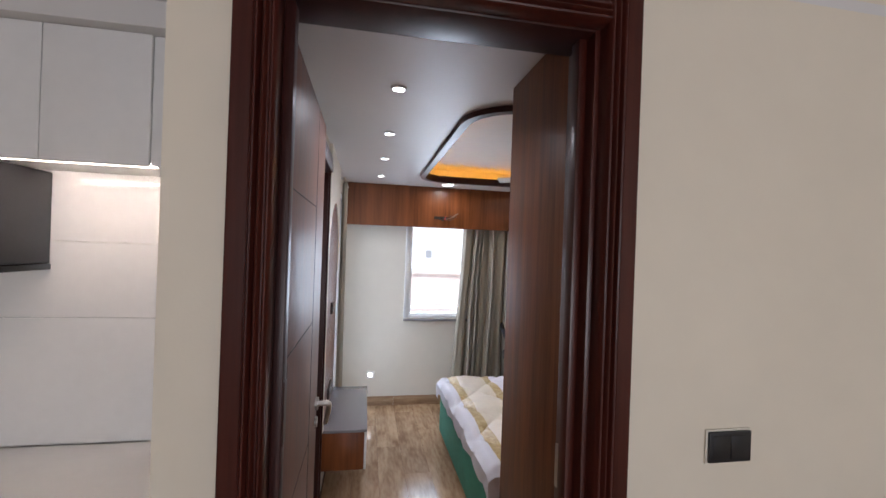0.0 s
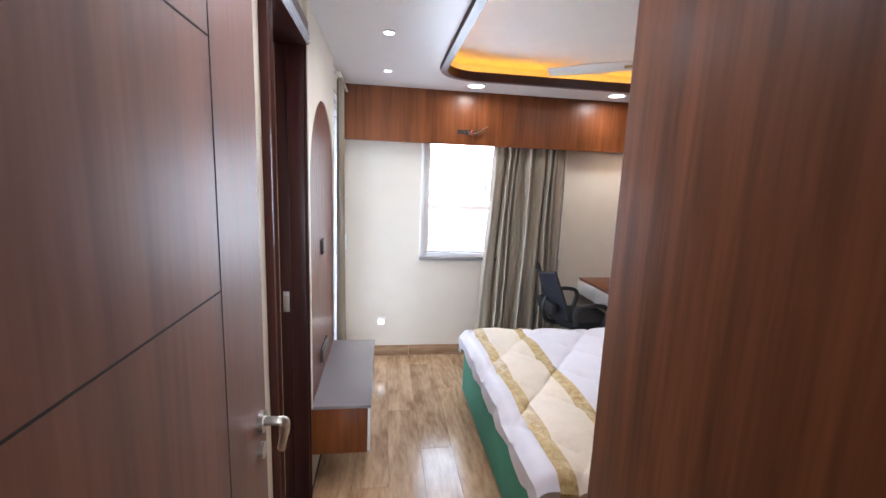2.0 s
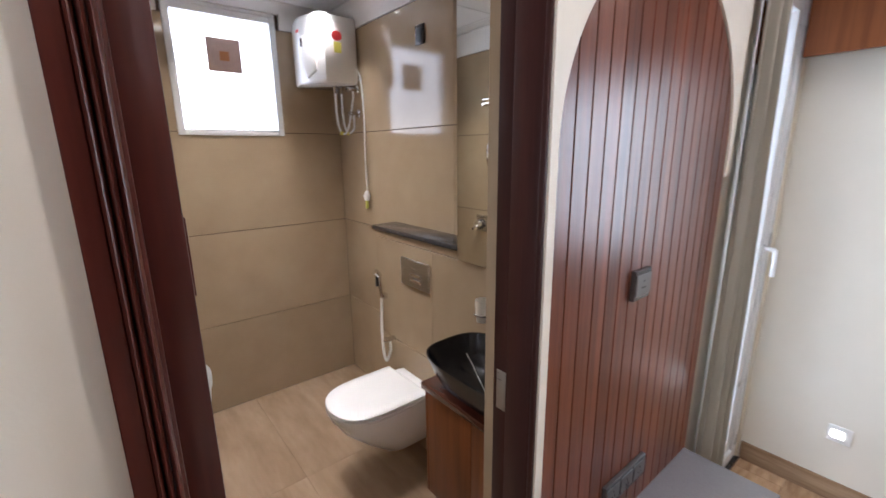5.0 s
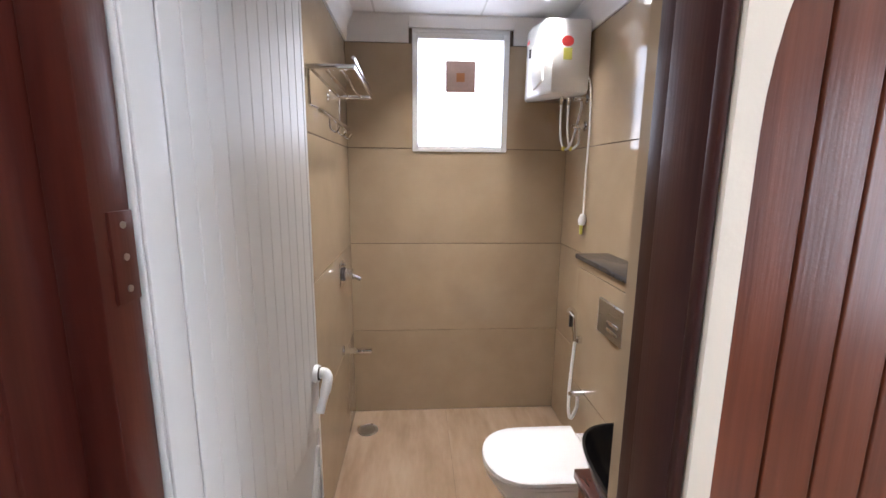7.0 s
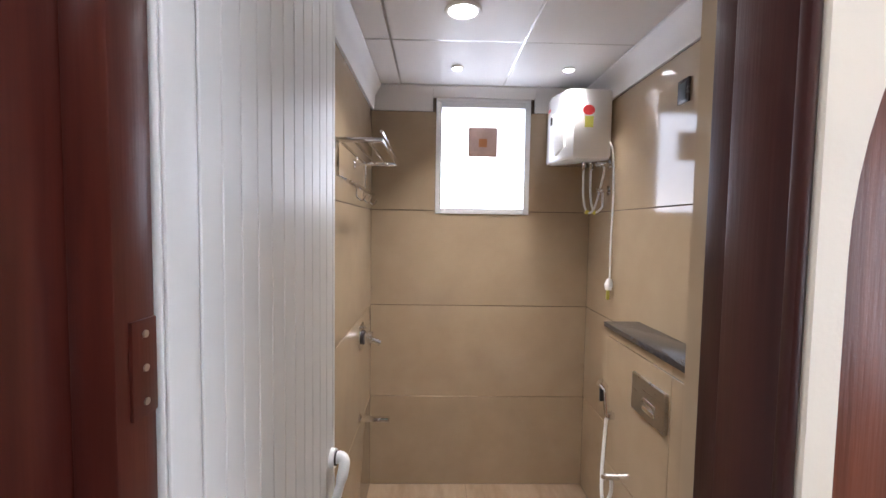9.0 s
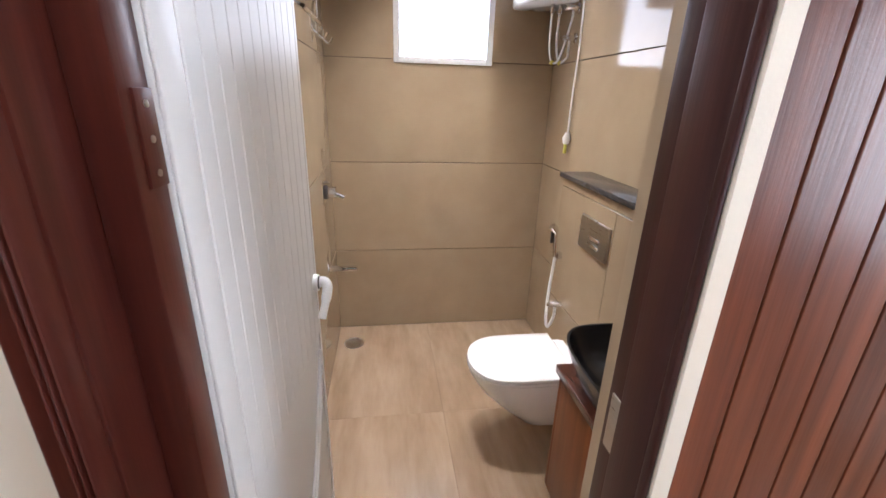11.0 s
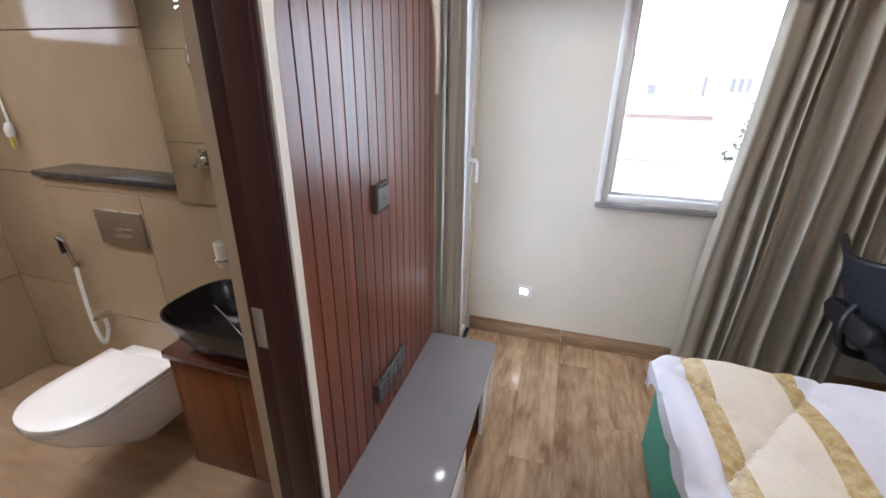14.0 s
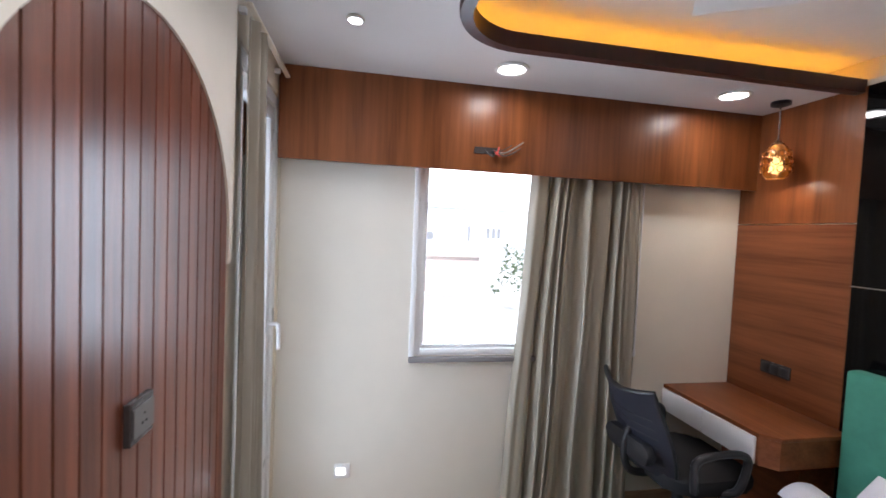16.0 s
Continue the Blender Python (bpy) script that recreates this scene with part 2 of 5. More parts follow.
# ---- mesh helpers ----
def box(x0, x1, y0, y1, z0, z1, bevel=0.0, seg=2, bm=None):
    own = bm is None
    bm = bm or bmesh.new()
    r = bmesh.ops.create_cube(bm, size=1, matrix=Matrix.Translation(((x0 + x1) / 2, (y0 + y1) / 2, (z0 + z1) / 2)) @ Matrix.Diagonal((x1 - x0, y1 - y0, z1 - z0, 1)))
    if bevel:
        es = {e for v in r["verts"] for e in v.link_edges}
        bmesh.ops.bevel(bm, geom=list(es), offset=bevel, segments=seg, profile=0.5, affect="EDGES")
    return bm


def tube(pts, r, seg=10, bm=None, cap=True):
    """A round bar along points; r may be a list."""
    bm = bm or bmesh.new()
    pts = [Vector(p) for p in pts]
    rs = r if isinstance(r, (list, tuple)) else [r] * len(pts)
    rings, up = [], None
    for i, p in enumerate(pts):
        d = (pts[min(i + 1, len(pts) - 1)] - pts[max(i - 1, 0)]).normalized()
        if up is None:
            up = d.orthogonal().normalized()
        up = (up - d * up.dot(d)).normalized()
        s = d.cross(up)
        rings.append([bm.verts.new(p + rs[i] * (math.cos(a) * up + math.sin(a) * s)) for a in [2 * math.pi * k / seg for k in range(seg)]])
    for a, b in zip(rings, rings[1:]):
        for k in range(seg):
            bm.faces.new((a[k], a[(k + 1) % seg], b[(k + 1) % seg], b[k]))
    if cap:
        bm.faces.new(rings[0][::-1]), bm.faces.new(rings[-1])
    return bm


def smooth_path(pts, n=6):
    """Catmull-Rom points through pts."""
    pts = [Vector(p) for p in pts]
    out = []
    for i in range(len(pts) - 1):
        p0, p1, p2, p3 = pts[max(i - 1, 0)], pts[i], pts[i + 1], pts[min(i + 2, len(pts) - 1)]
        for k in range(n):
            t = k / n
            out.append(0.5 * (2 * p1 + (p2 - p0) * t + (2 * p0 - 5 * p1 + 4 * p2 - p3) * t * t + (3 * p1 - p0 - 3 * p2 + p3) * t ** 3))
    return out + [pts[-1]]


def lathe(profile, centre, axis="z", seg=32, bm=None, sx=1.0, sy=1.0):
    """Turns (radius, height) pairs about an axis through centre."""
    bm = bm or bmesh.new()
    c, rings = Vector(centre), []
    for r, h in profile:
        ring = []
        for k in range(seg):
            a = 2 * math.pi * k / seg
            p = Vector((r * math.cos(a) * sx, r * math.sin(a) * sy, h))
            p = {"z": p, "x": Vector((p.z, p.x, p.y)), "y": Vector((p.y, p.z, p.x))}[axis]
            ring.append(bm.verts.new(c + p))
        rings.append(ring)
    for a, b in zip(rings, rings[1:]):
        for k in range(seg):
            bm.faces.new((a[k], a[(k + 1) % seg], b[(k + 1) % seg], b[k]))
    bm.faces.new(rings[0][::-1]), bm.faces.new(rings[-1])
    return bm


def prism(outline, axis, a, b, bevel=0.0, bm=None):
    """Extrudes a 2-D outline from a to b along an axis; outline is in the other two axes, in order."""
    bm = bm or bmesh.new()
    put = {"x": lambda p, h: (h, p[0], p[1]), "y": lambda p, h: (p[0], h, p[1]), "z": lambda p, h: (p[0], p[1], h)}[axis]
    lo, hi = [bm.verts.new(put(p, a)) for p in outline], [bm.verts.new(put(p, b)) for p in outline]
    f1, f2 = bm.faces.new(lo[::-1]), bm.faces.new(hi)
    for i in range(len(lo)):
        j = (i + 1) % len(lo)
        bm.faces.new((lo[i], lo[j], hi[j], hi[i]))
    if bevel:
        bmesh.ops.bevel(bm, geom=list(f1.edges) + list(f2.edges), offset=bevel, segments=2, profile=0.5, affect="EDGES")
    return bm


def rounded(x0, x1, y0, y1, r, n=8):
    pts = []
    for cx, cy, a0 in ((x1 - r, y1 - r, 0), (x0 + r, y1 - r, 90), (x0 + r, y0 + r, 180), (x1 - r, y0 + r, 270)):
        pts += [(cx + r * math.cos(radians(a0 + 90 * k / n)), cy + r * math.sin(radians(a0 + 90 * k / n))) for k in range(n + 1)]
    return pts


def sheet(fn, nu, nv, thick=0.0):
    """A grid of points fn(u, v) with u, v from 0 to 1."""
    bm = bmesh.new()
    g = [[bm.verts.new(fn(i / nu, j / nv)) for j in range(nv + 1)] for i in range(nu + 1)]
    for i in range(nu):
        for j in range(nv):
            bm.faces.new((g[i][j], g[i + 1][j], g[i + 1][j + 1], g[i][j + 1]))
    if thick:
        bmesh.ops.recalc_face_normals(bm, faces=bm.faces)
        bmesh.ops.solidify(bm, geom=bm.faces[:], thickness=thick)
    return bm


def mesh_of(name, bm, material, smooth=True):
    bmesh.ops.recalc_face_normals(bm, faces=bm.faces)
    me = bpy.data.meshes.new(name)
    if smooth:
        for f in bm.faces:
            f.smooth = True
        for e in bm.edges:
            e.smooth = len(e.link_faces) == 2 and e.calc_face_angle(3) < 0.6
    bm.to_mesh(me)
    bm.free()
    me.materials.append(material)
    return me


def part(name, bm, material, parent, label="", smooth=True):
    ob = new(name, mesh_of(name, bm, material, smooth))
    ob.parent = parent
    return tagged(ob, label)


def solid(name, bm, material, label="", category="", kind="", group="", smooth=True):
    return tagged(new(name, mesh_of(name, bm, material, smooth)), label, category, group, kind)


def thing(name, label, category, group="", kind="", at=(0, 0, 0)):
    ob = new(name)
    ob.location = at
    ob.empty_display_size = 0.1
    return tagged(ob, label, category, group, kind)


def structure(name, bm, material, label=""):
    return solid(name, bm, material, label, kind="structure")


def wall_with_hole(axis, a, b, u0, u1, z0, z1, holes):
    """A wall slab between a and b on an axis, from u0 to u1, with rectangular holes (u0, u1, z0, z1) side by side."""
    bm = bmesh.new()

    def slab(p, q, r, s):
        if q - p > 1e-4 and s - r > 1e-4:
            box(*((a, b, p, q) if axis == "x" else (p, q, a, b)), r, s, bm=bm)
    cur = u0
    for h0, h1, g0, g1 in sorted(holes):
        slab(cur, h0, z0, z1), slab(h0, h1, z0, g0), slab(h0, h1, g1, z1)
        cur = h1
    slab(cur, u1, z0, z1)
    return bm


# ---- the shell ----
CEIL, FAR, RIGHT = 2.4, 6.303, 2.42
floor = structure("floor", box(-0.44, RIGHT + 0.12, 2.62, FAR + 0.1, -0.1, -0.006), M_grout, "wood-look tile floor of the bedroom")
bath_floor = structure("floor_bath", box(-2.6, -0.44, 3.8, 5.3, -0.1, -0.006), M_grout, "tan tile floor of the bathroom")
structure("floor_lobby", box(-3.2, 3.2, -2.6, 2.62, -0.1, 0.0), M_bfloor, "tan tile floor of the lobby")
structure("floor_kitchen", box(-3.2, -0.44, 2.62, 3.8, -0.1, 0.0), M_bfloor, "tan tile floor of the kitchen")
wall_north = structure("wall_north", wall_with_hole("y", FAR, FAR + 0.2, -0.44, RIGHT + 0.12, 0, 2.6, [(0.40, 1.22, 0.955, 2.12)]), M_northwall, "pale painted wall with a window")
wall_east = structure("wall_east", box(RIGHT, RIGHT + 0.12, 2.6, FAR, 0, 2.6), M_wall, "painted wall behind the bed")
# bedroom side wall: door to the bathroom, balcony door
wall_west = structure("wall_west", wall_with_hole("x", -0.43, -0.31, 2.72, FAR, 0, 2.6, [(3.90, 4.555, -0.1, 2.24), (5.60, 6.27, -0.1, 2.25)]), M_wall, "cream painted wall with two doorways")
wall_south = structure("wall_south", wall_with_hole("y", 2.6, 2.72, -0.45, 3.2, 0, 2.6, [(-0.28, 0.50, -0.1, 2.275)]), M_wall, "cream painted wall with the entrance doorway")
structure("wall_kitchen_side", box(-0.45, -0.43, 2.72, 3.62, 0, 2.6), M_wall, "cream painted wall")
structure("wall_kitchen", box(-3.2, -0.43, 3.60, 3.80, 0, 2.7), M_white, "wall behind the kitchen counter")
structure("wall_lobby_back", wall_with_hole("y", -2.6, -2.45, -3.2, 3.2, 0, 2.7, [(-0.5, 1.7, 0.75, 2.25)]), M_wall, "lobby wall with a window opening")
structure("wall_lobby_left", box(-3.3, -3.2, -2.6, 3.8, 0, 2.7), M_wall, "lobby wall")
structure("wall_lobby_right", box(3.2, 3.3, -2.6, 2.72, 0, 2.7), M_wall, "lobby wall")
structure("ceiling_lobby", box(-3.3, 3.3, -2.6, 2.6, 2.58, 2.7), M_ceil, "white lobby ceiling")
structure("ceiling_kitchen", box(-3.3, -0.45, 2.6, 3.62, 2.5, 2.62), M_ceil, "white kitchen ceiling")
structure("ceiling_bulkhead", box(-3.2, -0.456, 3.20, 3.60, 2.414, 2.5), M_ceil, "boxed white ceiling above the kitchen cabinets")

# bedroom ceiling with a rounded opening for the raised tray
HOLE = [(2.405, 3.52), (2.405, 5.70)] + [(0.70 - 0.28 * math.sin(radians(a)), 5.42 + 0.28 * math.cos(radians(a))) for a in range(0, 91, 9)] \
    + [(0.70 - 0.28 * math.cos(radians(a)), 3.80 - 0.28 * math.sin(radians(a))) for a in range(0, 91, 9)]
bm = bmesh.new()
edges = []
for loop in ([(-0.44, 2.6), (2.54, 2.6), (2.54, FAR + 0.1), (-0.44, FAR + 0.1)], HOLE):
    vs = [bm.verts.new((x, y, CEIL)) for x, y in loop]
    edges += [bm.edges.new((vs[i], vs[(i + 1) % len(vs)])) for i in range(len(vs))]
bmesh.ops.triangle_fill(bm, use_beauty=True, edges=edges)
ext = bmesh.ops.extrude_face_region(bm, geom=bm.faces[:])
bmesh.ops.translate(bm, verts=[g for g in ext["geom"] if isinstance(g, bmesh.types.BMVert)], vec=(0, 0, 0.03))
structure("ceiling", bm, M_ceil, "white ceiling with a rounded cove opening")
tray = structure("ceiling_tray", box(0.26, RIGHT, 3.36, 5.86, 2.53, 2.56), M_cove, "raised white ceiling tray")
for i, b in enumerate(((0.24, 0.26, 3.34, 5.88), (0.26, RIGHT, 3.34, 3.36), (0.26, RIGHT, 5.86, 5.88))):
    structure("ceiling_upstand_%d" % (i + 1), box(*b, CEIL + 0.03, 2.56), M_cove, "white side of the ceiling cove")


def swept(path2d, profile, z):
    """Sweeps a (outward, height) profile along an open line in plan."""
    bm, rings = bmesh.new(), []
    pts = [Vector((*p, 0)) for p in path2d]
    for i, p in enumerate(pts):
        d = (pts[min(i + 1, len(pts) - 1)] - pts[max(i - 1, 0)]).normalized()
        nrm = Vector((d.y, -d.x, 0))
        rings.append([bm.verts.new(p + nrm * u + Vector((0, 0, z + h))) for u, h in profile])
    k = len(profile)
    for a, b in zip(rings, rings[1:]):
        for j in range(k):
            bm.faces.new((a[j], a[(j + 1) % k], b[(j + 1) % k], b[j]))
    bm.faces.new(rings[0]), bm.faces.new(rings[-1][::-1])
    return bm


cove = thing("cove_trim", "dark brown wooden lip round the ceiling cove with glowing orange strip", "cove trim", kind="structure")
line = HOLE[1:] + HOLE[:1]
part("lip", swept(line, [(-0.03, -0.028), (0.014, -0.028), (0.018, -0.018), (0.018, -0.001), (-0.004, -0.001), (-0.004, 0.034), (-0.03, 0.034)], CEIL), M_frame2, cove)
part("led_strip", swept(line, [(0.055, 0.032), (0.075, 0.032), (0.075, 0.040), (0.055, 0.040)], CEIL), M_led, cove, "glowing orange strip")


def downlight(x, y, z, r, lamp, label, group):
    t = thing("downlight", label, "ceiling light", group)
    part("bezel", lathe([(r, 0), (r * 1.25, -0.002), (r * 1.3, -0.006), (r * 1.22, -0.010), (r * 1.02, -0.011), (r, -0.004)], (x, y, z)), M_white, t)
    part("diffuser", lathe([(r * 0.99, -0.003), (r * 0.9, -0.006), (r * 0.4, -0.0075), (0.001, -0.008)], (x, y, z)), lamp, t)
    return t


for y in (3.458, 4.165, 4.87, 5.66):
    downlight(0.06, y, CEIL, 0.026, M_lampb, "small round white recessed ceiling spot, lit", "row of small spots")
for x in (0.756, 1.945):
    downlight(x, 5.935, CEIL, 0.062, M_lamp, "round warm recessed downlight in the white ceiling, lit", "large downlights")
downlight(1.95, 4.6, 2.53, 0.05, M_lamp, "round recessed downlight in the raised ceiling, lit", "large downlights")

# ---- bathroom shell ----
BX0, BX1, BY0, BY1, BZ = -2.534, -0.45, 3.87, 5.20, 2.45
structure("wall_bath_back", wall_with_hole("x", BX0 - 0.17, BX0 - 0.012, 3.75, 5.35, 0, 2.6, [(4.255, 4.825, 1.70, 2.37)]), M_grout, "tiled wall core with a window")
structure("wall_bath_left", box(BX0 - 0.01, BX1 + 0.02, 3.80, BY0 - 0.012, 0, 2.6), M_grout, "tiled wall core")
structure("wall_bath_right", box(BX0 - 0.01, BX1 + 0.02, BY1 + 0.012, 5.35, 0, 2.6), M_grout, "tiled wall core")
structure("wall_bath_door_side", wall_with_hole("x", -0.468, -0.432, 3.80, 5.35, 0, 2.6, [(3.90, 4.553, -0.1, 2.24)]), M_btile, "bathroom side of the door wall")
ledge_core = structure("wall_bath_ledge", box(-1.85 + 0.012, BX1, 5.062, BY1 + 0.01, 0, 1.175), M_grout, "boxed-out tiled ledge for the cistern")
bm = bmesh.new()
box(BX0 - 0.05, BX1, 3.8, 5.3, BZ + 0.008, BZ + 0.05, bm=bm)
xs, ys = [BX0 - 0.01, -1.895, -1.295, -0.695, BX1], [3.86, 4.047, 4.645, 5.21]
for i in range(4):
    for j in range(3):
        box(xs[i] + 0.006, xs[i + 1] - 0.006, ys[j] + 0.006, ys[j + 1] - 0.006, BZ, BZ + 0.01, bm=bm)
structure("ceiling_bath", bm, M_ceil, "white square ceiling panels in a metal grid")
grid = thing("ceiling_grid", "thin grey metal ceiling grid", "ceiling grid", kind="structure")
for x in xs[1:-1]:
    part("runner", box(x - 0.006, x + 0.006, 3.87, 5.2, BZ + 0.001, BZ + 0.007), M_steel, grid)
for y in ys[1:-1]:
    part("runner", box(BX0, BX1, y - 0.006, y + 0.006, BZ + 0.002, BZ + 0.0075), M_steel, grid)
PROF = [(0, -0.14), (0.012, -0.14), (0.018, -0.11), (0.022, -0.06), (0.045, -0.03), (0.06, -0.012), (0.06, -0.001), (0, -0.001)]
bm = prism([(BX0 + u, BZ + h) for u, h in PROF], "y", BY0, 4.235)
prism([(BX0 + u, BZ + h) for u, h in PROF], "y", 4.845, BY1, bm=bm)
prism([(BX0 + u, BZ + h) for u, h in PROF if h > -0.07] + [(BX0, BZ - 0.06)], "y", 4.236, 4.844, bm=bm)
structure("cornice_back", bm, M_ceil, "cream plaster cornice")
structure("cornice_left", prism([(BY0 + u, BZ + h) for u, h in PROF], "x", BX0 + 0.001, BX1), M_ceil, "cream plaster cornice")
structure("cornice_right", prism([(BY1 - u, BZ + h) for u, h in PROF], "x", BX0 + 0.001, BX1), M_ceil, "cream plaster cornice")
for p in ((-1.62, 4.35, 0.055, M_lamp), (-2.2, 4.36, 0.026, M_lampb), (-2.185, 4.94, 0.026, M_lampb), (-1.0, 4.35, 0.055, M_lamp)):
    downlight(p[0], p[1], BZ, p[2], p[3], "round recessed downlight in the bathroom ceiling, lit", "bathroom downlights")


# ---- doors and frames ----
def moulding(w, d, n=10):
    """An outline of an architrave: width along u, depth along v, with raised beads."""
    pts = [(0, 0), (0, d * 0.78)]
    for k in range(1, n * 3):
        u = k / (n * 3)
        pts.append((w * u, d * (0.80 if u < 0.45 else 0.66 + 0.34 * abs(math.sin(math.pi * 3 * (u - 0.45) / 0.55)))))
    return pts + [(w, d * 0.7), (w, 0)]


main_frame = thing("door_frame", "polished dark mahogany door frame with a moulded architrave", "door frame", kind="structure")
mo = moulding(0.085, 0.045)
part("architrave", prism([(-0.320 + u, 2.6 - v) for u, v in mo], "z", 0, 2.340), M_frame, main_frame)
part("architrave", prism([(0.560 - u, 2.6 - v) for u, v in mo], "z", 0, 2.340), M_frame, main_frame)
part("architrave", prism([(2.6 - v, 2.340 - u) for u, v in mo], "x", -0.237, 0.477), M_frame, main_frame)
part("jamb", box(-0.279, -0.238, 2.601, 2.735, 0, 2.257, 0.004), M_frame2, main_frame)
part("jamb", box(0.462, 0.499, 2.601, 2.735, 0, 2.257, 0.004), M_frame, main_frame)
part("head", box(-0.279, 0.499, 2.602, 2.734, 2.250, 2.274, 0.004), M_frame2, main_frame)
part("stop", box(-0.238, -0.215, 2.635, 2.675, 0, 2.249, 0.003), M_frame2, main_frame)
part("stop", box(0.440, 0.462, 2.635, 2.675, 0, 2.249, 0.003), M_frame, main_frame)
part("strike_plate", box(0.455, 0.4615, 2.69, 2.72, 1.12, 1.23, 0.001), M_steel, main_frame, "steel strike plate")


def lever(parent, base, out, down, along):
    """A door handle: rose, neck and lever; out is away from the leaf, along the lever's way."""
    b, o, a, d = Vector(base), Vector(out), Vector(along), Vector((0, 0, -1))
    h = part("handle", tube([b, b + o * 0.012], 0.026, 20), M_steel, parent, "satin steel lever handle")
    part("lever", tube(smooth_path([b + o * 0.01, b + o * 0.045, b + o * 0.056 + d * 0.012 + a * 0.02, b + o * 0.050 + a * 0.05 + d * down * 0.5, b + o * 0.040 + a * 0.07 + d * down], 5), [0.011] * 6 + [0.012] * 10 + [0.010] * 5, 12), M_steel, h)
    part("escutcheon", tube([b + d * 0.075, b + d * 0.075 + o * 0.010], 0.02, 16), M_steel, h)
    return h


# entrance leaf, standing open along the side wall
leaf = thing("door_1", "dark brown laminate door with thin black grooves, standing open", "door", kind="structure")
LX = -0.236
part("leaf", box(LX - 0.036, LX - 0.002, 2.738, 3.558, 0.008, 2.240, 0.003), M_leaf, leaf)


part("edge_band", box(LX - 0.035, LX - 0.003, 3.5585, 3.5615, 0.01, 2.238, 0.001, 1), M_ivory, leaf, "pale edge band")


def groove(y0, z0, y1, z1, w=0.0016):
    d = Vector((0, y1 - y0, z1 - z0)).normalized()
    n = Vector((0, -d.z, d.y)) * w
    a, b = Vector((0, y0, z0)), Vector((0, y1, z1))
    return prism([((a + n).y, (a + n).z), ((b + n).y, (b + n).z), ((b - n).y, (b - n).z), ((a - n).y, (a - n).z)], "x", LX - 0.004, LX - 0.0012)


for g in ((3.312, 0.02, 3.312, 2.225), (2.742, 1.868, 3.309, 1.868), (2.742, 1.44, 3.309, 1.44), (2.742, 0.99, 3.309, 0.99), (2.742, 0.54, 3.309, 0.54)):
    part("groove", groove(*g), M_near_black, leaf)
lever(leaf, (LX - 0.002, 3.505, 1.065), (1, 0, 0), 0.098, (0, 0.5, 0))
part("hinge_plate", box(-0.2148, -0.2125, 2.640, 2.670, 1.29, 1.43, 0.0008, 1), M_frame2, main_frame, "dark painted hinge plate")
part("hinge", tube([(LX + 0.004, 2.735, 1.32), (LX + 0.004, 2.735, 1.44)], 0.008), M_frame2, leaf)

# bathroom door frame and leaf
bath_frame = thing("door_frame", "polished dark mahogany bathroom door frame with fluted architrave", "door frame", kind="structure")
mo2 = moulding(0.095, 0.030)
part("architrave", prism([(-0.31 + v, 3.864 + u * 0.45) for u, v in mo2], "z", 0, 2.30), M_frame, bath_frame)
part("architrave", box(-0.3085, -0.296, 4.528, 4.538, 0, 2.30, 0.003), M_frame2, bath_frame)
part("architrave", prism([(-0.31 + v, 2.30 - u) for u, v in mo2], "y", 3.908, 4.528), M_frame, bath_frame)
part("jamb", box(-0.432, -0.309, 3.901, 3.912, 0, 2.205, 0.003), M_frame, bath_frame)
part("hinge_block", box(-0.432, -0.375, 3.9125, 3.956, 0, 2.204, 0.003), M_frame, bath_frame)
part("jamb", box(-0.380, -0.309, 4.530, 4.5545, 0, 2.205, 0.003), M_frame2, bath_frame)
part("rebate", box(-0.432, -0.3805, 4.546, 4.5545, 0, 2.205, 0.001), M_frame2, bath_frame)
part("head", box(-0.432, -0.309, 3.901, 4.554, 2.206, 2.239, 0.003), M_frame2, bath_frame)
part("strike_plate", box(-0.420, -0.392, 4.543, 4.546, 1.00, 1.10, 0.001), M_steel, bath_frame, "steel strike plate")
hp = part("hinge", box(-0.428, -0.392, 3.956, 3.960, 1.425, 1.525, 0.001), M_frame, bath_frame, "dark painted hinge leaf")
for z in (1.44, 1.475, 1.51):
    part("screw", lathe([(0.004, 0), (0.004, 0.0015), (0.001, 0.002)], (-0.41, 3.960, z), "y", 8), M_steel, hp)
structure("threshold", box(-0.45, -0.30, 3.92, 4.52, 0, 0.012, 0.002), M_granite, "black granite threshold")

bleaf = thing("door_2", "white painted bathroom door with vertical grooves, standing open", "door", kind="structure", at=(-0.442, 3.960, 0))
LW = 0.632
part("leaf", box(-LW, 0, -0.034, -0.003, 0.012, 2.195, 0.003), M_doorw, bleaf)
for k in range(11):
    part("board", box(-LW + 0.019 + 0.05 * k, -LW + 0.019 + 0.05 * k + 0.0475, -0.003, 0.0015, 0.85, 2.18, 0.0012, 1), M_doorw, bleaf)
part("edge_strip", box(-LW, -LW + 0.017, -0.003, 0.002, 0.02, 2.19, 0.001, 1), M_doorw, bleaf)
part("edge_strip", box(-0.058, -0.001, -0.003, 0.003, 0.02, 2.19, 0.0025, 2), M_doorw, bleaf)
for dz, r in ((0.0, 0.006), (-0.07, 0.0045)):
    part("curved_bead", tube(smooth_path([(-0.60, 0.0, 0.80 + dz), (-0.51, 0.0, 0.62 + dz), (-0.39, 0.0, 0.45 + dz), (-0.22, 0.0, 0.30 + dz), (-0.07, 0.0, 0.24 + dz)], 6), r, 8), M_doorw, bleaf)
HX, HZ = -LW + 0.032, 1.02
h = part("handle", tube([(HX, -0.003, HZ), (HX, 0.014, HZ)], 0.024, 20), M_pvc, bleaf, "white lever handle")
part("collar", tube([(HX, 0.012, HZ), (HX, 0.018, HZ)], 0.0185, 18), M_plate, h)
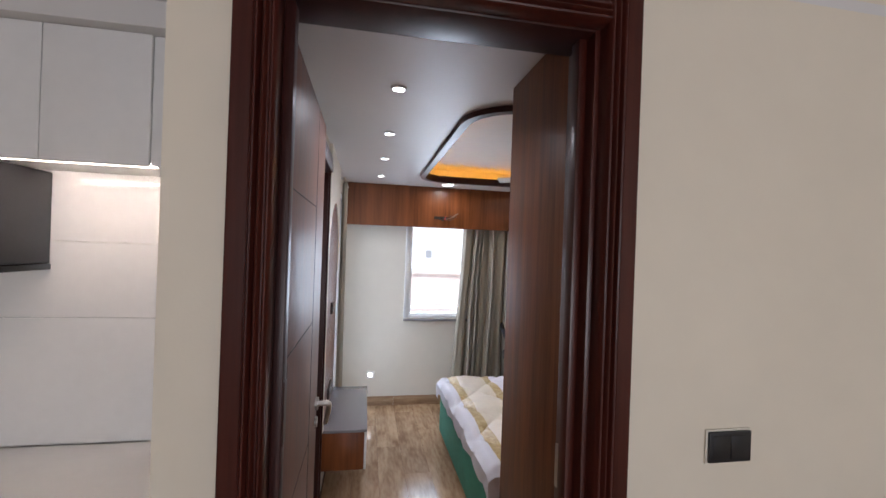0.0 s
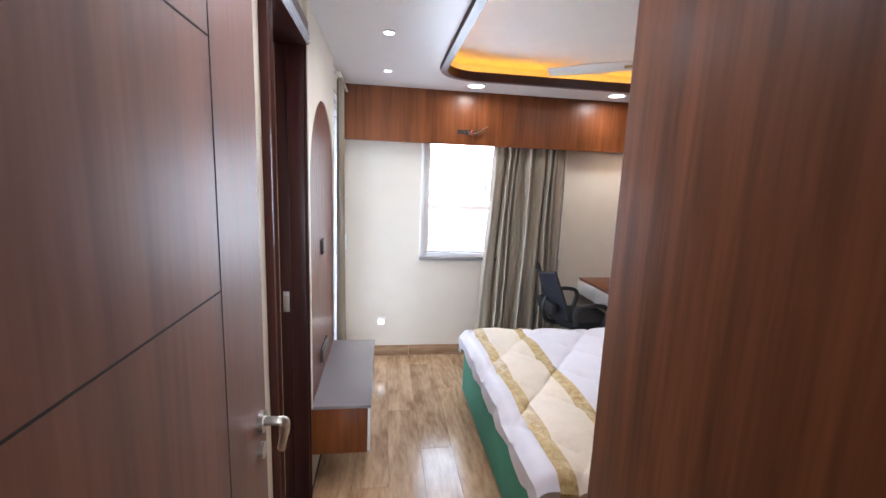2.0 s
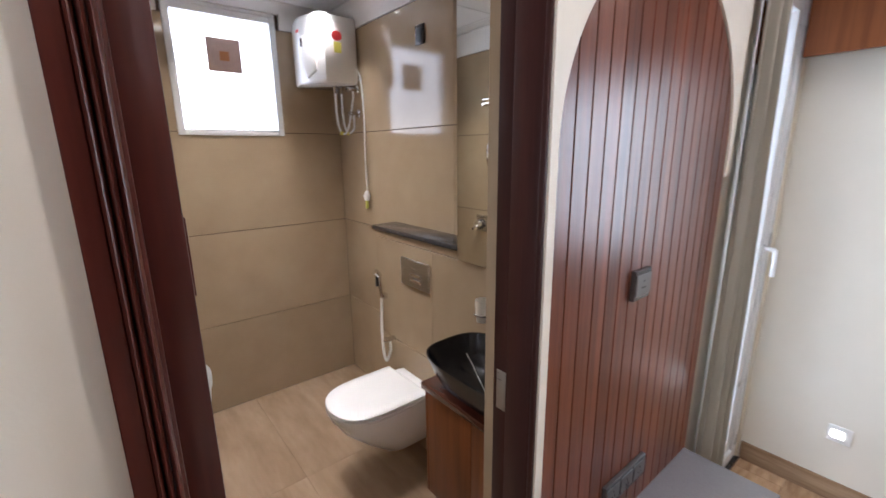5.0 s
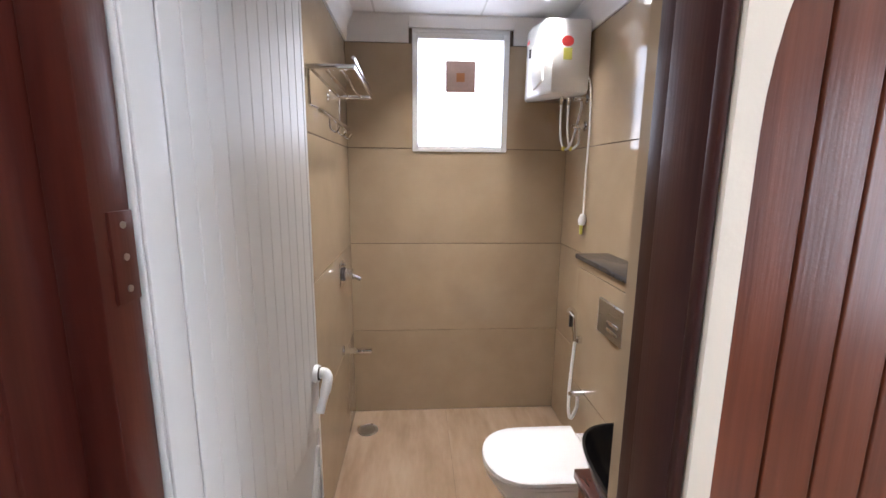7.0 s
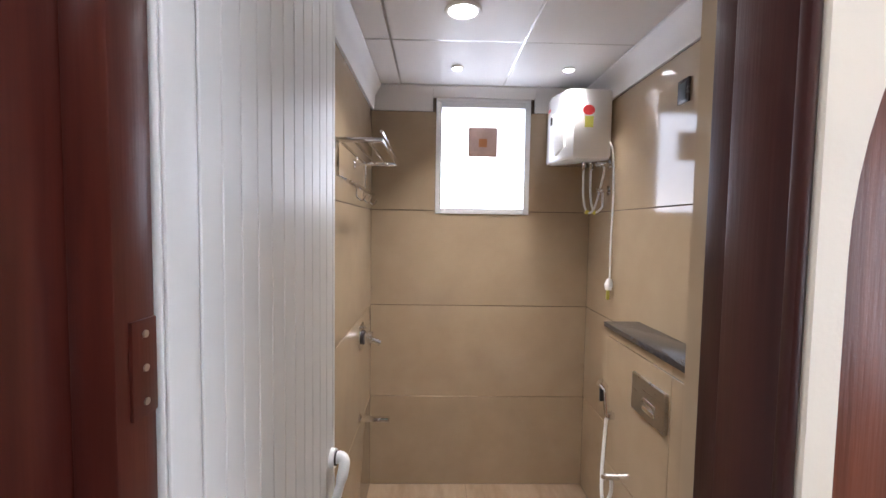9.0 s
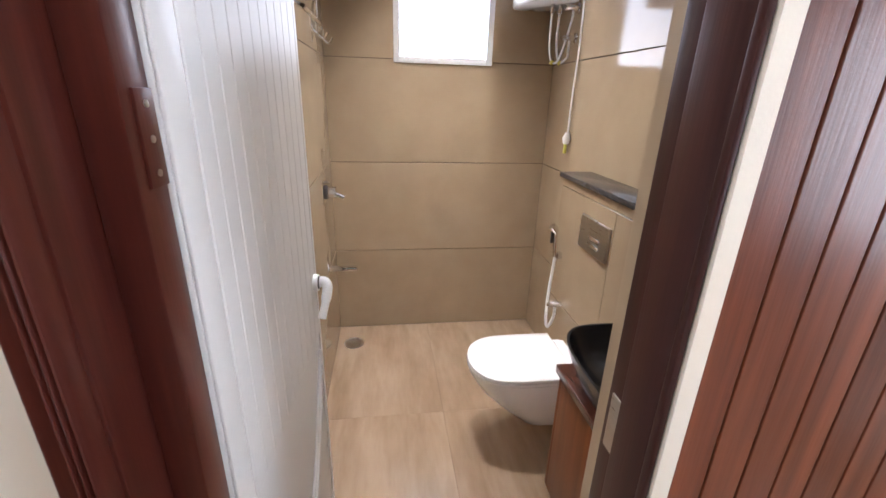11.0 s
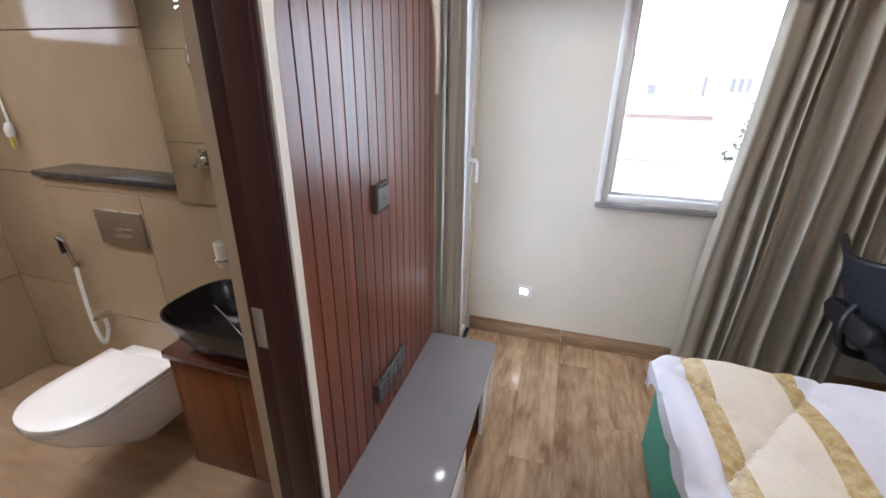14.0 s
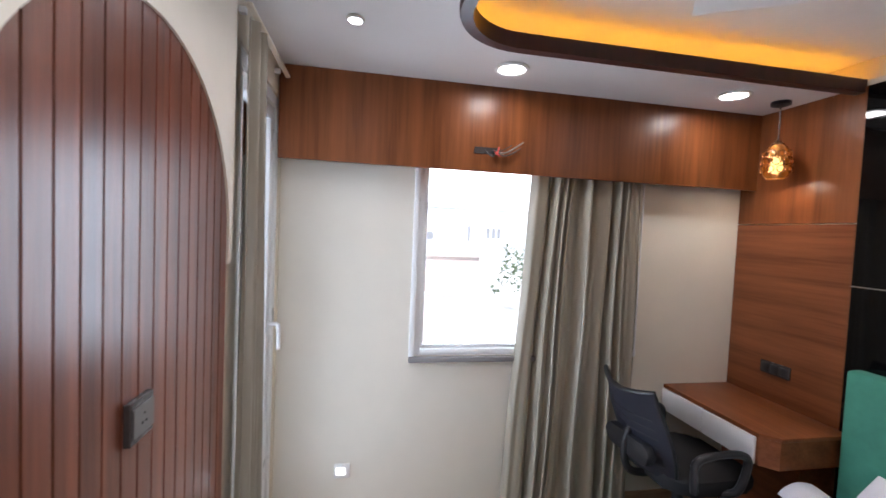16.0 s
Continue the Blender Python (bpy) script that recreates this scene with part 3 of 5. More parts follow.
part("lever", tube(smooth_path([(HX, 0.014, HZ), (HX + 0.002, 0.028, HZ + 0.004), (HX + 0.012, 0.040, HZ - 0.006), (HX + 0.034, 0.036, HZ - 0.045), (HX + 0.055, 0.028, HZ - 0.085)], 5), [0.015] * 8 + [0.014] * 7 + [0.011] * 6, 14), M_pvc, h)
bleaf.rotation_euler = (0, 0, radians(-3.0))


# ---- windows ----
def window(name, label, x0, x1, z0, z1, y, depth, fw, label_p):
    w = thing(name, label, "window", kind="structure")
    fr = part("window_frame", box(x0, x0 + fw, y, y + depth, z0, z1, 0.004), M_pvc, w)
    part("stile", box(x1 - fw, x1, y, y + depth, z0, z1, 0.004), M_pvc, w)
    part("rail", box(x0 + fw, x1 - fw, y, y + depth, z0, z0 + fw, 0.004), M_pvc, w)
    part("rail", box(x0 + fw, x1 - fw, y, y + depth, z1 - fw, z1, 0.004), M_pvc, w)
    s = fw * 0.55
    a0, a1, b0, b1 = x0 + fw, x1 - fw, z0 + fw, z1 - fw
    for bx in ((a0, a0 + s, b0, b1), (a1 - s, a1, b0, b1), (a0 + s, a1 - s, b0, b0 + s), (a0 + s, a1 - s, b1 - s, b1)):
        part("sash", box(bx[0], bx[1], y + depth * 0.35, y + depth * 0.8, bx[2], bx[3], 0.003), M_pvc, w)
    p = part("pane", box(a0 + s - 0.004, a1 - s + 0.004, y + depth * 0.52, y + depth * 0.56, b0 + s - 0.004, b1 - s + 0.004), M_glass, w, label_p)
    p.visible_shadow = False
    return w


win = window("window_1", "white upvc window, daylight and a dusty yard outside", 0.40, 1.22, 0.955, 2.12, FAR + 0.004, 0.085, 0.034, "clear glass pane")
part("casing", box(0.372, 0.40, FAR - 0.012, FAR + 0.004, 0.95, 1.99, 0.003), M_pvc, win)
part("window_sill", box(0.372, 1.25, FAR - 0.035, FAR + 0.003, 0.925, 0.952, 0.003), M_quartz, win, "grey stone sill")
bw = thing("window_2", "white framed frosted bathroom window glowing with daylight", "window", kind="structure")
wx = BX0 - 0.06
for b in ((4.255, 4.290, 1.70, 2.37), (4.790, 4.825, 1.70, 2.37), (4.290, 4.790, 1.70, 1.735), (4.290, 4.790, 2.335, 2.37), (4.255, 4.825, 2.3705, 2.392)):
    part("window_frame", box(BX0 - 0.10, BX0 + 0.008, b[0], b[1], b[2], b[3], 0.004), M_pvc, bw)
part("pane", box(wx - 0.006, wx, 4.286, 4.794, 1.731, 2.339), M_frost, bw, "frosted pane, bright with daylight")
part("patch", box(wx, wx + 0.004, 4.455, 4.635, 2.055, 2.235, 0.001), M_patch, bw, "square brown patch on the glass")
part("patch_centre", box(wx + 0.004, wx + 0.006, 4.52, 4.57, 2.115, 2.165), M_orange, bw, "small orange square")

# balcony door in the side wall
bd = thing("door_3", "white framed glazed balcony door, closed", "door", kind="structure")
for b in ((5.602, 5.655, 0.02, 2.248), (6.215, 6.268, 0.02, 2.248), (5.655, 6.215, 2.195, 2.248), (5.655, 6.215, 0.02, 0.075)):
    part("frame", box(-0.42, -0.318, b[0], b[1], b[2], b[3], 0.004), M_pvc, bd)
for b in ((5.657, 5.715, 0.077, 2.193), (6.155, 6.213, 0.077, 2.193), (5.715, 6.155, 2.13, 2.193), (5.715, 6.155, 0.077, 0.15)):
    part("sash", box(-0.385, -0.33, b[0], b[1], b[2], b[3], 0.004), M_pvc, bd)
p = part("pane", box(-0.360, -0.355, 5.71, 6.16, 0.145, 2.135), M_glass, bd)
p.visible_shadow = False
h = part("handle", box(-0.33, -0.318, 6.168, 6.200, 1.10, 1.17, 0.004), M_pvc, bd, "white window handle")
part("grip", tube(smooth_path([(-0.32, 6.184, 1.15), (-0.285, 6.184, 1.152), (-0.278, 6.184, 1.12), (-0.278, 6.184, 1.03)], 4), 0.010, 10), M_pvc, h)
structure("threshold_balcony", box(-0.44, -0.30, 5.60, 6.27, 0.0, 0.018, 0.002), M_granite, "black granite threshold")

# ---- pelmet, panels, skirting ----
pelmet = thing("pelmet", "reddish brown wood pelmet along the window wall with a dark strip for its slot", "pelmet", kind="structure")
PF = 6.19
part("front_panel", box(-0.305, RIGHT - 0.024, PF, PF + 0.018, 1.958, CEIL), M_teak, pelmet)
part("underside", box(-0.304, RIGHT - 0.004, PF + 0.0185, FAR - 0.001, 2.34, 2.358), M_teak, pelmet)
# No hole is cut; a near-black strip stands for the slot's shaded inside.
part("slot", box(0.66, 0.80, PF - 0.004, PF + 0.001, 2.050, 2.084, 0.001, 1), M_near_black, pelmet)
wires = thing("loose_wires", "bundle of loose electric wires hanging from the pelmet slot", "wires")
for k, (mm, dx, dz) in enumerate(((M_black, 0.10, 0.035), (M_white_wire, 0.16, 0.055), (M_red_wire, 0.03, -0.025), (M_red_wire, 0.02, 0.02), (M_black, 0.13, 0.02), (M_black, -0.06, -0.004))):
    x = 0.755 + 0.004 * k
    part("wire", tube(smooth_path([(x, PF - 0.002, 2.068), (x, PF - 0.012, 2.065), (x + dx * 0.4, PF - 0.028, 2.066 - 0.006 * k), (x + dx, PF - 0.02, 2.066 + dz)], 5), 0.003 + 0.001 * (k % 2), 8), mm, wires)
structure("wall_panel_upper", box(RIGHT - 0.022, RIGHT - 0.001, 5.66, FAR - 0.002, 1.762, CEIL), M_teak, "reddish brown wood wall panel")
structure("wall_panel_lower", box(RIGHT - 0.022, RIGHT - 0.001, 5.66, FAR - 0.002, 0.0, 1.757), M_teakh, "reddish brown wood wall panel, grain across")
bp = thing("wall_cladding", "glossy black glass wall panels above the headboard", "wall panel", kind="structure")
for z0, z1 in ((0.4, 1.46), (1.466, 2.399)):
    for y0, y1 in ((3.40, 4.52), (4.524, 5.655)):
        part("panel", box(RIGHT - 0.03, RIGHT - 0.002, y0, y1, z0, z1, 0.001, 1), M_blackglass, bp)
part("chrome_strip", box(RIGHT - 0.032, RIGHT - 0.004, 3.40, 5.655, 1.4602, 1.4658), M_chrome, bp)

# ---- wardrobe beside the entrance ----
wd = thing("wardrobe", "tall brown laminate wardrobe, its side facing the entrance", "wardrobe")
part("side_panel", box(0.52, 0.545, 2.742, 3.335, 0.0, CEIL - 0.002, 0.002), M_ward, wd)
part("body", box(0.546, RIGHT - 0.035, 2.742, 3.31, 0.06, CEIL - 0.004), M_ward, wd)
part("plinth", box(0.56, RIGHT - 0.035, 2.76, 3.29, 0, 0.059), M_near_black, wd)
for k in range(4):
    w = (RIGHT - 0.04 - 0.548) / 4
    d = part("door", box(0.548 + w * k, 0.548 + w * (k + 1) - 0.003, 3.312, 3.333, 0.065, CEIL - 0.01, 0.002), M_ward, wd)
    part("handle", box(0.548 + w * (k + (0.9 if k % 2 == 0 else 0.1)) - 0.006, 0.548 + w * (k + (0.9 if k % 2 == 0 else 0.1)) + 0.006, 3.334, 3.352, 0.95, 1.25, 0.003), M_steel, d)

# ---- fluted arch panel, media ledge ----
arch = thing("fluted_panel", "arched wall panel of polished reddish brown vertical slats", "wall panel")
AY0, AY1, AZ0, AS, AH = 4.565, 5.462, 0.492, 1.60, 0.45
AC, AR = (AY0 + AY1) / 2, (AY1 - AY0) / 2


def arch_top(y, inset=0.0):
    return AS + (AH - inset) * math.sqrt(max(0.0, 1 - min(1.0, abs((y - AC) / AR)) ** 2))


NS = 16
part("backing", prism([(AY0 + 0.004, AZ0), (AY1 - 0.004, AZ0)] + [(AC + (AR - 0.004) * math.cos(radians(a)), AS + (AH - 0.006) * math.sin(radians(a))) for a in range(0, 181, 6)], "x", -0.3095, -0.3065), M_near_black, arch, "dark backing seen in the grooves")
for k in range(NS):
    w = (AY1 - AY0) / NS
    y0, y1 = AY0 + w * k + 0.002, AY0 + w * (k + 1) - 0.002
    top = [(y1 + (y0 - y1) * j / 4, arch_top(y1 + (y0 - y1) * j / 4)) for j in range(5)]
    part("slat", prism([(y0, AZ0 + 0.001), (y1, AZ0 + 0.001)] + top, "x", -0.3080, -0.299, 0.0012), M_slat, arch, smooth=False)


structure("wall_arch_surround", prism([(4.540, 0.491), (4.540, CEIL - 0.001), (5.497, CEIL - 0.001), (5.497, AS - 0.09), (AY1 + 0.001, AS - 0.09)]
          + [(AC + (AR + 0.001) * math.cos(radians(q)), AS + AH * math.sin(radians(q))) for q in range(0, 181, 4)] + [(AY0 - 0.001, 0.491)], "x", -0.3095, -0.2925),
          M_wall, "cream painted board with an arched cut-out round the slatted panel")


def plate(name, label, parent_cat, y0, y1, z0, z1, x, sockets):
    t = thing(name, label, parent_cat)
    part("plate", box(x, x + 0.014, y0, y1, z0, z1, 0.002, 1), M_plate, t, smooth=False)
    n = sockets
    for k in range(n):
        c = y0 + (y1 - y0) * (k + 0.5) / n
        hw = (y1 - y0) / n * 0.45
        m = part("module", box(x + 0.014, x + 0.017, c - hw, c + hw, z0 + 0.012, z1 - 0.012, 0.001, 1), M_plate2, t, smooth=False)
        for dy, dz in ((0, 0.010), (-0.007, -0.007), (0.007, -0.007)):
            part("pin_hole", lathe([(0.003, 0), (0.003, 0.0008), (0.001, 0.0009)], (x + 0.0168, c + dy, (z0 + z1) / 2 + dz), "x", 10), M_near_black, m)
    return t


plate("switch_plate", "charcoal metal socket plate on the slatted panel", "switch plate", 4.905, 4.988, 1.215, 1.297, -0.299, 1)
plate("socket_strip", "long charcoal socket plate just above the ledge", "socket", 4.855, 5.085, 0.597, 0.672, -0.299, 3)

led = thing("media_ledge", "floating media unit with a grey quartz top and white drawer fronts", "cabinet")
part("top", box(-0.309, -0.004, 4.568, 5.462, 0.470, 0.490, 0.003), M_quartz, led, "grey quartz top")
part("side_panel", box(-0.309, -0.022, 4.575, 4.595, 0.215, 0.469, 0.002), M_teak, led)
part("side_panel", box(-0.309, -0.022, 5.435, 5.455, 0.215, 0.469, 0.002), M_teak, led)
part("bottom_panel", box(-0.309, -0.022, 4.596, 5.434, 0.215, 0.235), M_teak, led)
part("back_panel", box(-0.309, -0.295, 4.596, 5.434, 0.236, 0.469), M_near_black, led)
part("divider", box(-0.295, -0.030, 5.19, 5.205, 0.236, 0.469), M_teak, led)
part("divider", box(-0.295, -0.030, 4.90, 4.915, 0.236, 0.469), M_teak, led)
part("drawer_front", box(-0.021, -0.006, 4.575, 4.905, 0.218, 0.466, 0.002), M_gloss, led, "white glossy front")
part("drawer_front", box(-0.021, -0.006, 5.20, 5.455, 0.218, 0.466, 0.002), M_gloss, led, "white glossy front")

# ---- curtains ----
def curtain(name, label, axis, u0t, u1t, u0b, u1b, base, z0, z1, folds, amp, seed):
    rng = random.Random(seed)
    ph = [rng.uniform(0, 6.28) for _ in range(6)]

    def fn(u, v):
        t = v ** 0.8
        a = u0t + (u1t - u0t) * u
        b = u0b + (u1b - u0b) * u
        q = u + 0.035 * math.sin(11 * u + ph[1]) + 0.02 * math.sin(23 * u + ph[5])
        w = math.sin(2 * math.pi * folds * q + ph[0])
        w += 0.55 * math.sin(2 * math.pi * folds * 1.63 * q + ph[2] + 0.8 * v)
        w += 0.25 * math.sin(2 * math.pi * folds * 0.45 * u + ph[3] + 1.3 * v)
        s = a + (b - a) * t + 0.006 * math.sin(9 * v + 12 * u + ph[4])
        off = amp * w * (0.75 + 0.35 * v)
        z = z1 + (z0 - z1) * v
        return (s, base + off, z) if axis == "x" else (base + off, s, z)
    return solid(name, sheet(fn, int(folds * 30), 26, 0.002), M_curtain, label, "curtain")


curtain("curtain", "taupe satin curtain hanging in deep folds beside the window", "x", 1.05, 1.69, 0.92, 1.72, 6.252, 0.03, 2.33, 9, 0.026, 3)
curtain("curtain", "taupe satin curtain gathered beside the balcony door", "y", 5.53, 5.70, 5.50, 5.72, -0.262, 0.03, 2.30, 4, 0.018, 7)
rod = thing("curtain_rail", "slim white curtain rail above the balcony door", "curtain rail")
part("rail", box(-0.275, -0.255, 5.52, 6.18, 2.33, 2.342, 0.003), M_wall, rod)
part("bracket", box(-0.309, -0.286, 5.56, 5.58, 2.325, 2.345), M_pvc, rod)
part("bracket", box(-0.309, -0.286, 6.1, 6.12, 2.325, 2.345), M_pvc, rod)
wand = thing("curtain_wand", "thin white curtain wand hanging beside the curtain", "curtain wand")
part("rod", tube([(1.70, 6.255, 0.98), (1.70, 6.255, 2.33)], 0.005, 8), M_pvc, wand)
part("tip", tube([(1.70, 6.255, 0.95), (1.70, 6.255, 0.985)], 0.008, 8), M_pvc, wand)

nl = thing("night_light", "small square white lit night light plate on the wall", "wall light")
part("plate", box(0.000, 0.082, FAR - 0.006, FAR - 0.0005, 0.295, 0.375, 0.002), M_white, nl)
part("lens", box(0.014, 0.055, FAR - 0.010, FAR - 0.006, 0.318, 0.352, 0.001), M_lampb, nl, "bright lit lens")

# ---- bed ----
bed = thing("bed", "green upholstered double bed with a panelled headboard", "bed")
part("side_rail", box(0.735, 2.29, 5.49, 5.548, 0.03, 0.37, 0.018, 3), M_green, bed)
part("side_rail", box(0.735, 2.29, 3.955, 4.013, 0.03, 0.37, 0.018, 3), M_green, bed)
part("foot_rail", box(0.675, 0.737, 3.95, 5.552, 0.03, 0.385, 0.02, 3), M_green, bed)
part("slat_base", box(0.74, 2.28, 4.02, 5.485, 0.22, 0.26), M_near_black, bed)
for x, y in ((0.75, 4.03), (0.75, 5.47), (2.2, 4.03), (2.2, 5.47)):
    part("leg", box(x - 0.02, x + 0.02, y - 0.02, y + 0.02, 0.0, 0.05), M_black, bed)
for k in range(4):
    w = 1.635 / 4
    part("headboard_panel", box(2.30, RIGHT - 0.032, 3.955 + w * k, 3.955 + w * (k + 1) - 0.002, 0.03, 1.09, 0.022, 4), M_green, bed)
solid("mattress", box(0.742, 2.29, 4.02, 5.485, 0.262, 0.45, 0.04, 3), M_sheet, "white mattress on the green bed base", "mattress")

QX0, QX1, QY0, QY1 = 0.652, 2.06, 3.90, 5.585


def quilt_z(x, y):
    """Height of the quilt's top: puffs between diagonal seams."""
    a, b = (x + 0.8 * y) / 0.46, (x - 0.8 * y) / 0.46
    puff = (abs(math.sin(math.pi * a)) * abs(math.sin(math.pi * b))) ** 0.3
    n = noise.noise((x * 5, y * 5, 0.3)) * 0.010 + noise.noise((x * 14, y * 14, 2.0)) * 0.004
    return 0.499 + 0.036 * puff + n


def quilt_point(u, v):
    """The quilt lies on the mattress and drops over three edges."""
    # unfolded coordinates: drop on the foot end and both sides
    drop = 0.125
    s = -drop + u * (QX1 - QX0 + drop)
    w = -drop + v * (QY1 - QY0 + 2 * drop)
    hx = max(0.0, -s)
    hy = max(0.0, -w, w - (QY1 - QY0))
    x, y = QX0 + max(s, 0.0), QY0 + min(max(w, 0.0), QY1 - QY0)
    r = 0.05
    ex = min(1, max(0, (x - QX0) / r))
    ey = min(1, max(0, min(y - QY0, QY1 - y) / r))
    z = quilt_z(QX0 + s, QY0 + w)
    z -= 0.035 * ((1 - ex) ** 2 + (1 - ey) ** 2)
    h = max(hx, hy)
    bulge = 0.014 * abs(math.sin(math.pi * (s + 0.8 * w) / 0.23)) ** 0.4 * (1 if h > 0 else 0) + 0.006 * noise.noise((s * 6, w * 6, 5))
    z -= h
    if hx > 0:
        x += -bulge + 0.02 * hx / drop
    if hy > 0:
        y += (-1 if w < 0 else 1) * (bulge - 0.015 * hy / drop)
    return (x, y, z)


def strip(u0, u1, nu, lift):
    def fn(a, v):
        p = Vector(quilt_point(u0 + (u1 - u0) * a, v))
        return p + Vector((0, 0, lift))
    return sheet(fn, nu, 130)


quilt = thing("quilt", "white diamond-quilted bedspread with a cream band edged in gold brocade", "bedspread")
full = QX1 - QX0 + 0.125


def uu(x):
    return (x - QX0 + 0.125) / full


part("cover", sheet(quilt_point, 120, 130), M_sheet, quilt)


def over(x0, x1, n, lift, m, name):
    def fn(a, v):
        u = uu(x0 + (x1 - x0) * a)
        p = Vector(quilt_point(u, v))
        e = 1e-3
        d1, d2 = Vector(quilt_point(u + e, v)) - p, Vector(quilt_point(u, min(1, v + e))) - p
        nn = d1.cross(d2)
        return p + (nn.normalized() if nn.length > 1e-12 else Vector((0, 0, 1))) * lift
    part(name, sheet(fn, n, 150), m, quilt)


over(0.735, 0.812, 6, 0.006, M_gold, "gold_border")
over(0.812, 1.055, 14, 0.005, M_cream, "cream_band")
over(1.055, 1.128, 6, 0.006, M_gold, "gold_border")


def fold_point(u, v):
    y = QY0 - 0.0 + v * (QY1 - QY0)
    a = u * math.pi * 1.0
    x = 1.92 + 0.22 * u + 0.05 * math.sin(7 * v) + 0.03 * v
    z = 0.525 + 0.045 * math.sin(a) ** 0.6 + 0.008 * noise.noise((x * 9, y * 6, 1))
    return (x, y, z)


solid("folded_blanket", sheet(fold_point, 16, 60, 0.012), M_sheet, "folded back edge of white bedding across the bed", "blanket")


def pillow(name, label, m, c, w, d, h, tilt, turn):
    def fn(u, v):
        a, b = 2 * u - 1, 2 * v - 1
        e = (1 - abs(a) ** 3.2) * (1 - abs(b) ** 3.2)
        return a, b, e
    bm = bmesh.new()
    for sgn in (1, -1):
        g = []
        n = 18
        for i in range(n + 1):
            row = []
            for j in range(n + 1):
                a, b = 2 * i / n - 1, 2 * j / n - 1
                e = max(0, (1 - abs(a) ** 3) * (1 - abs(b) ** 3)) ** 0.55
                k = 1 - 0.06 * (1 - abs(a)) * abs(b) - 0.06 * (1 - abs(b)) * abs(a)
                row.append(bm.verts.new((a * w / 2 * k, b * d / 2 * k, sgn * h / 2 * e + 0.006 * noise.noise((a * 2, b * 2, sgn)))))
            g.append(row)
        for i in range(n):
            for j in range(n):
                q = (g[i][j], g[i + 1][j], g[i + 1][j + 1], g[i][j + 1])
                bm.faces.new(q if sgn > 0 else q[::-1])
    bmesh.ops.remove_doubles(bm, verts=bm.verts, dist=0.004)
    ob = solid(name, bm, m, label, "pillow")
    ob.matrix_world = Matrix.Translation(c) @ Euler((0, radians(tilt), radians(turn))).to_matrix().to_4x4()
    return ob


pillow("pillow", "plump white pillow resting against the green headboard", M_sheet, (2.12, 5.10, 0.60), 0.42, 0.62, 0.15, -25, 4)
pillow("pillow", "plump white pillow resting against the green headboard", M_sheet, (2.12, 4.40, 0.60), 0.42, 0.62, 0.15, -25, -3)
pillow("cushion", "gold brocade cushion leaning on the white pillow", M_gold, (1.97, 4.86, 0.66), 0.40, 0.40, 0.13, -48, 12)
pillow("cushion", "gold brocade cushion leaning on the white pillow", M_gold, (1.97, 4.35, 0.66), 0.40, 0.40, 0.13, -48, -8)

# ---- desk ----
desk = thing("desk", "wall-hung reddish brown desk with white drawer fronts", "desk")
def desk_slab(inset, z0, z1):
    i = inset
    return prism([(1.950 + i, FAR - 0.003), (1.950 + i, 5.665 + i * 0.4), (2.010 + i * 0.4, 5.605 + i), (RIGHT - 0.023, 5.605 + i), (RIGHT - 0.023, FAR - 0.003)], "z", z0, z1, 0.002)


part("top", desk_slab(0.0, 0.745, 0.765), M_teakh, desk)
part("drawer_box", desk_slab(0.006, 0.612, 0.744), M_teakh, desk)
part("drawer_front", box(1.940, 1.955, 5.680, 5.985, 0.614, 0.742, 0.002), M_gloss, desk, "white drawer front")
part("drawer_front", box(1.940, 1.955, 5.988, FAR - 0.004, 0.614, 0.742, 0.002), M_gloss, desk, "white drawer front")
part("support_panel", box(2.20, RIGHT - 0.023, 5.67, 5.69, 0.0, 0.611), M_teakh, desk)
s = thing("desk_socket", "long black socket strip on the wood panel above the desk", "socket")
part("plate", box(RIGHT - 0.035, RIGHT - 0.022, 5.905, 6.075, 0.915, 0.985, 0.003), M_plate, s)
for k in range(3):
    part("module", box(RIGHT - 0.038, RIGHT - 0.035, 5.915 + 0.052 * k, 5.963 + 0.052 * k, 0.925, 0.975, 0.002), M_black, s)

# ---- office chair ----
chair = thing("office_chair", "black mesh-back office chair with armrests, drawn up beside the desk", "office chair", at=(1.80, 5.96, 0))
chair.rotation_euler = (0, 0, radians(1))


def back_point(u, v):
    """A shell that is waisted low, flares to a wide top and leans back."""
    y = -0.215 + 0.43 * u
    w = 0.80 + 0.20 * math.sin(math.pi * min(1, v * 1.15)) + 0.10 * v ** 3
    bow = 0.055 * (1 - (2 * u - 1) ** 2)
    x = -0.175 - 0.05 * math.sin(math.pi * v * 0.9) - 0.15 * v ** 2.2 - bow
    return (x, y * w, 0.48 + 0.45 * v - 0.035 * (1 - (2 * u - 1) ** 2) * v ** 3)


part("backrest", sheet(back_point, 20, 24, 0.012), M_mesh, chair, "curved dark navy mesh back")
for k in range(6):
    v = 0.16 + 0.105 * k
    part("slot_rib", tube([Vector(back_point(u / 10, v)) + Vector((-0.010, 0, 0)) for u in range(1, 10)], 0.0055, 8), M_black, chair)
rim = [back_point(0, v / 12) for v in range(13)] + [back_point(u / 10, 1) for u in range(1, 10)] + [back_point(1, 1 - v / 12) for v in range(13)]
part("back_frame", tube(rim, 0.013, 8), M_black, chair)
part("back_spine", tube(smooth_path([(-0.05, 0, 0.425), (-0.26, 0, 0.44), (-0.325, 0, 0.50), (-0.335, 0, 0.61), (-0.31, 0, 0.68)], 5), 0.020, 10), M_black, chair)
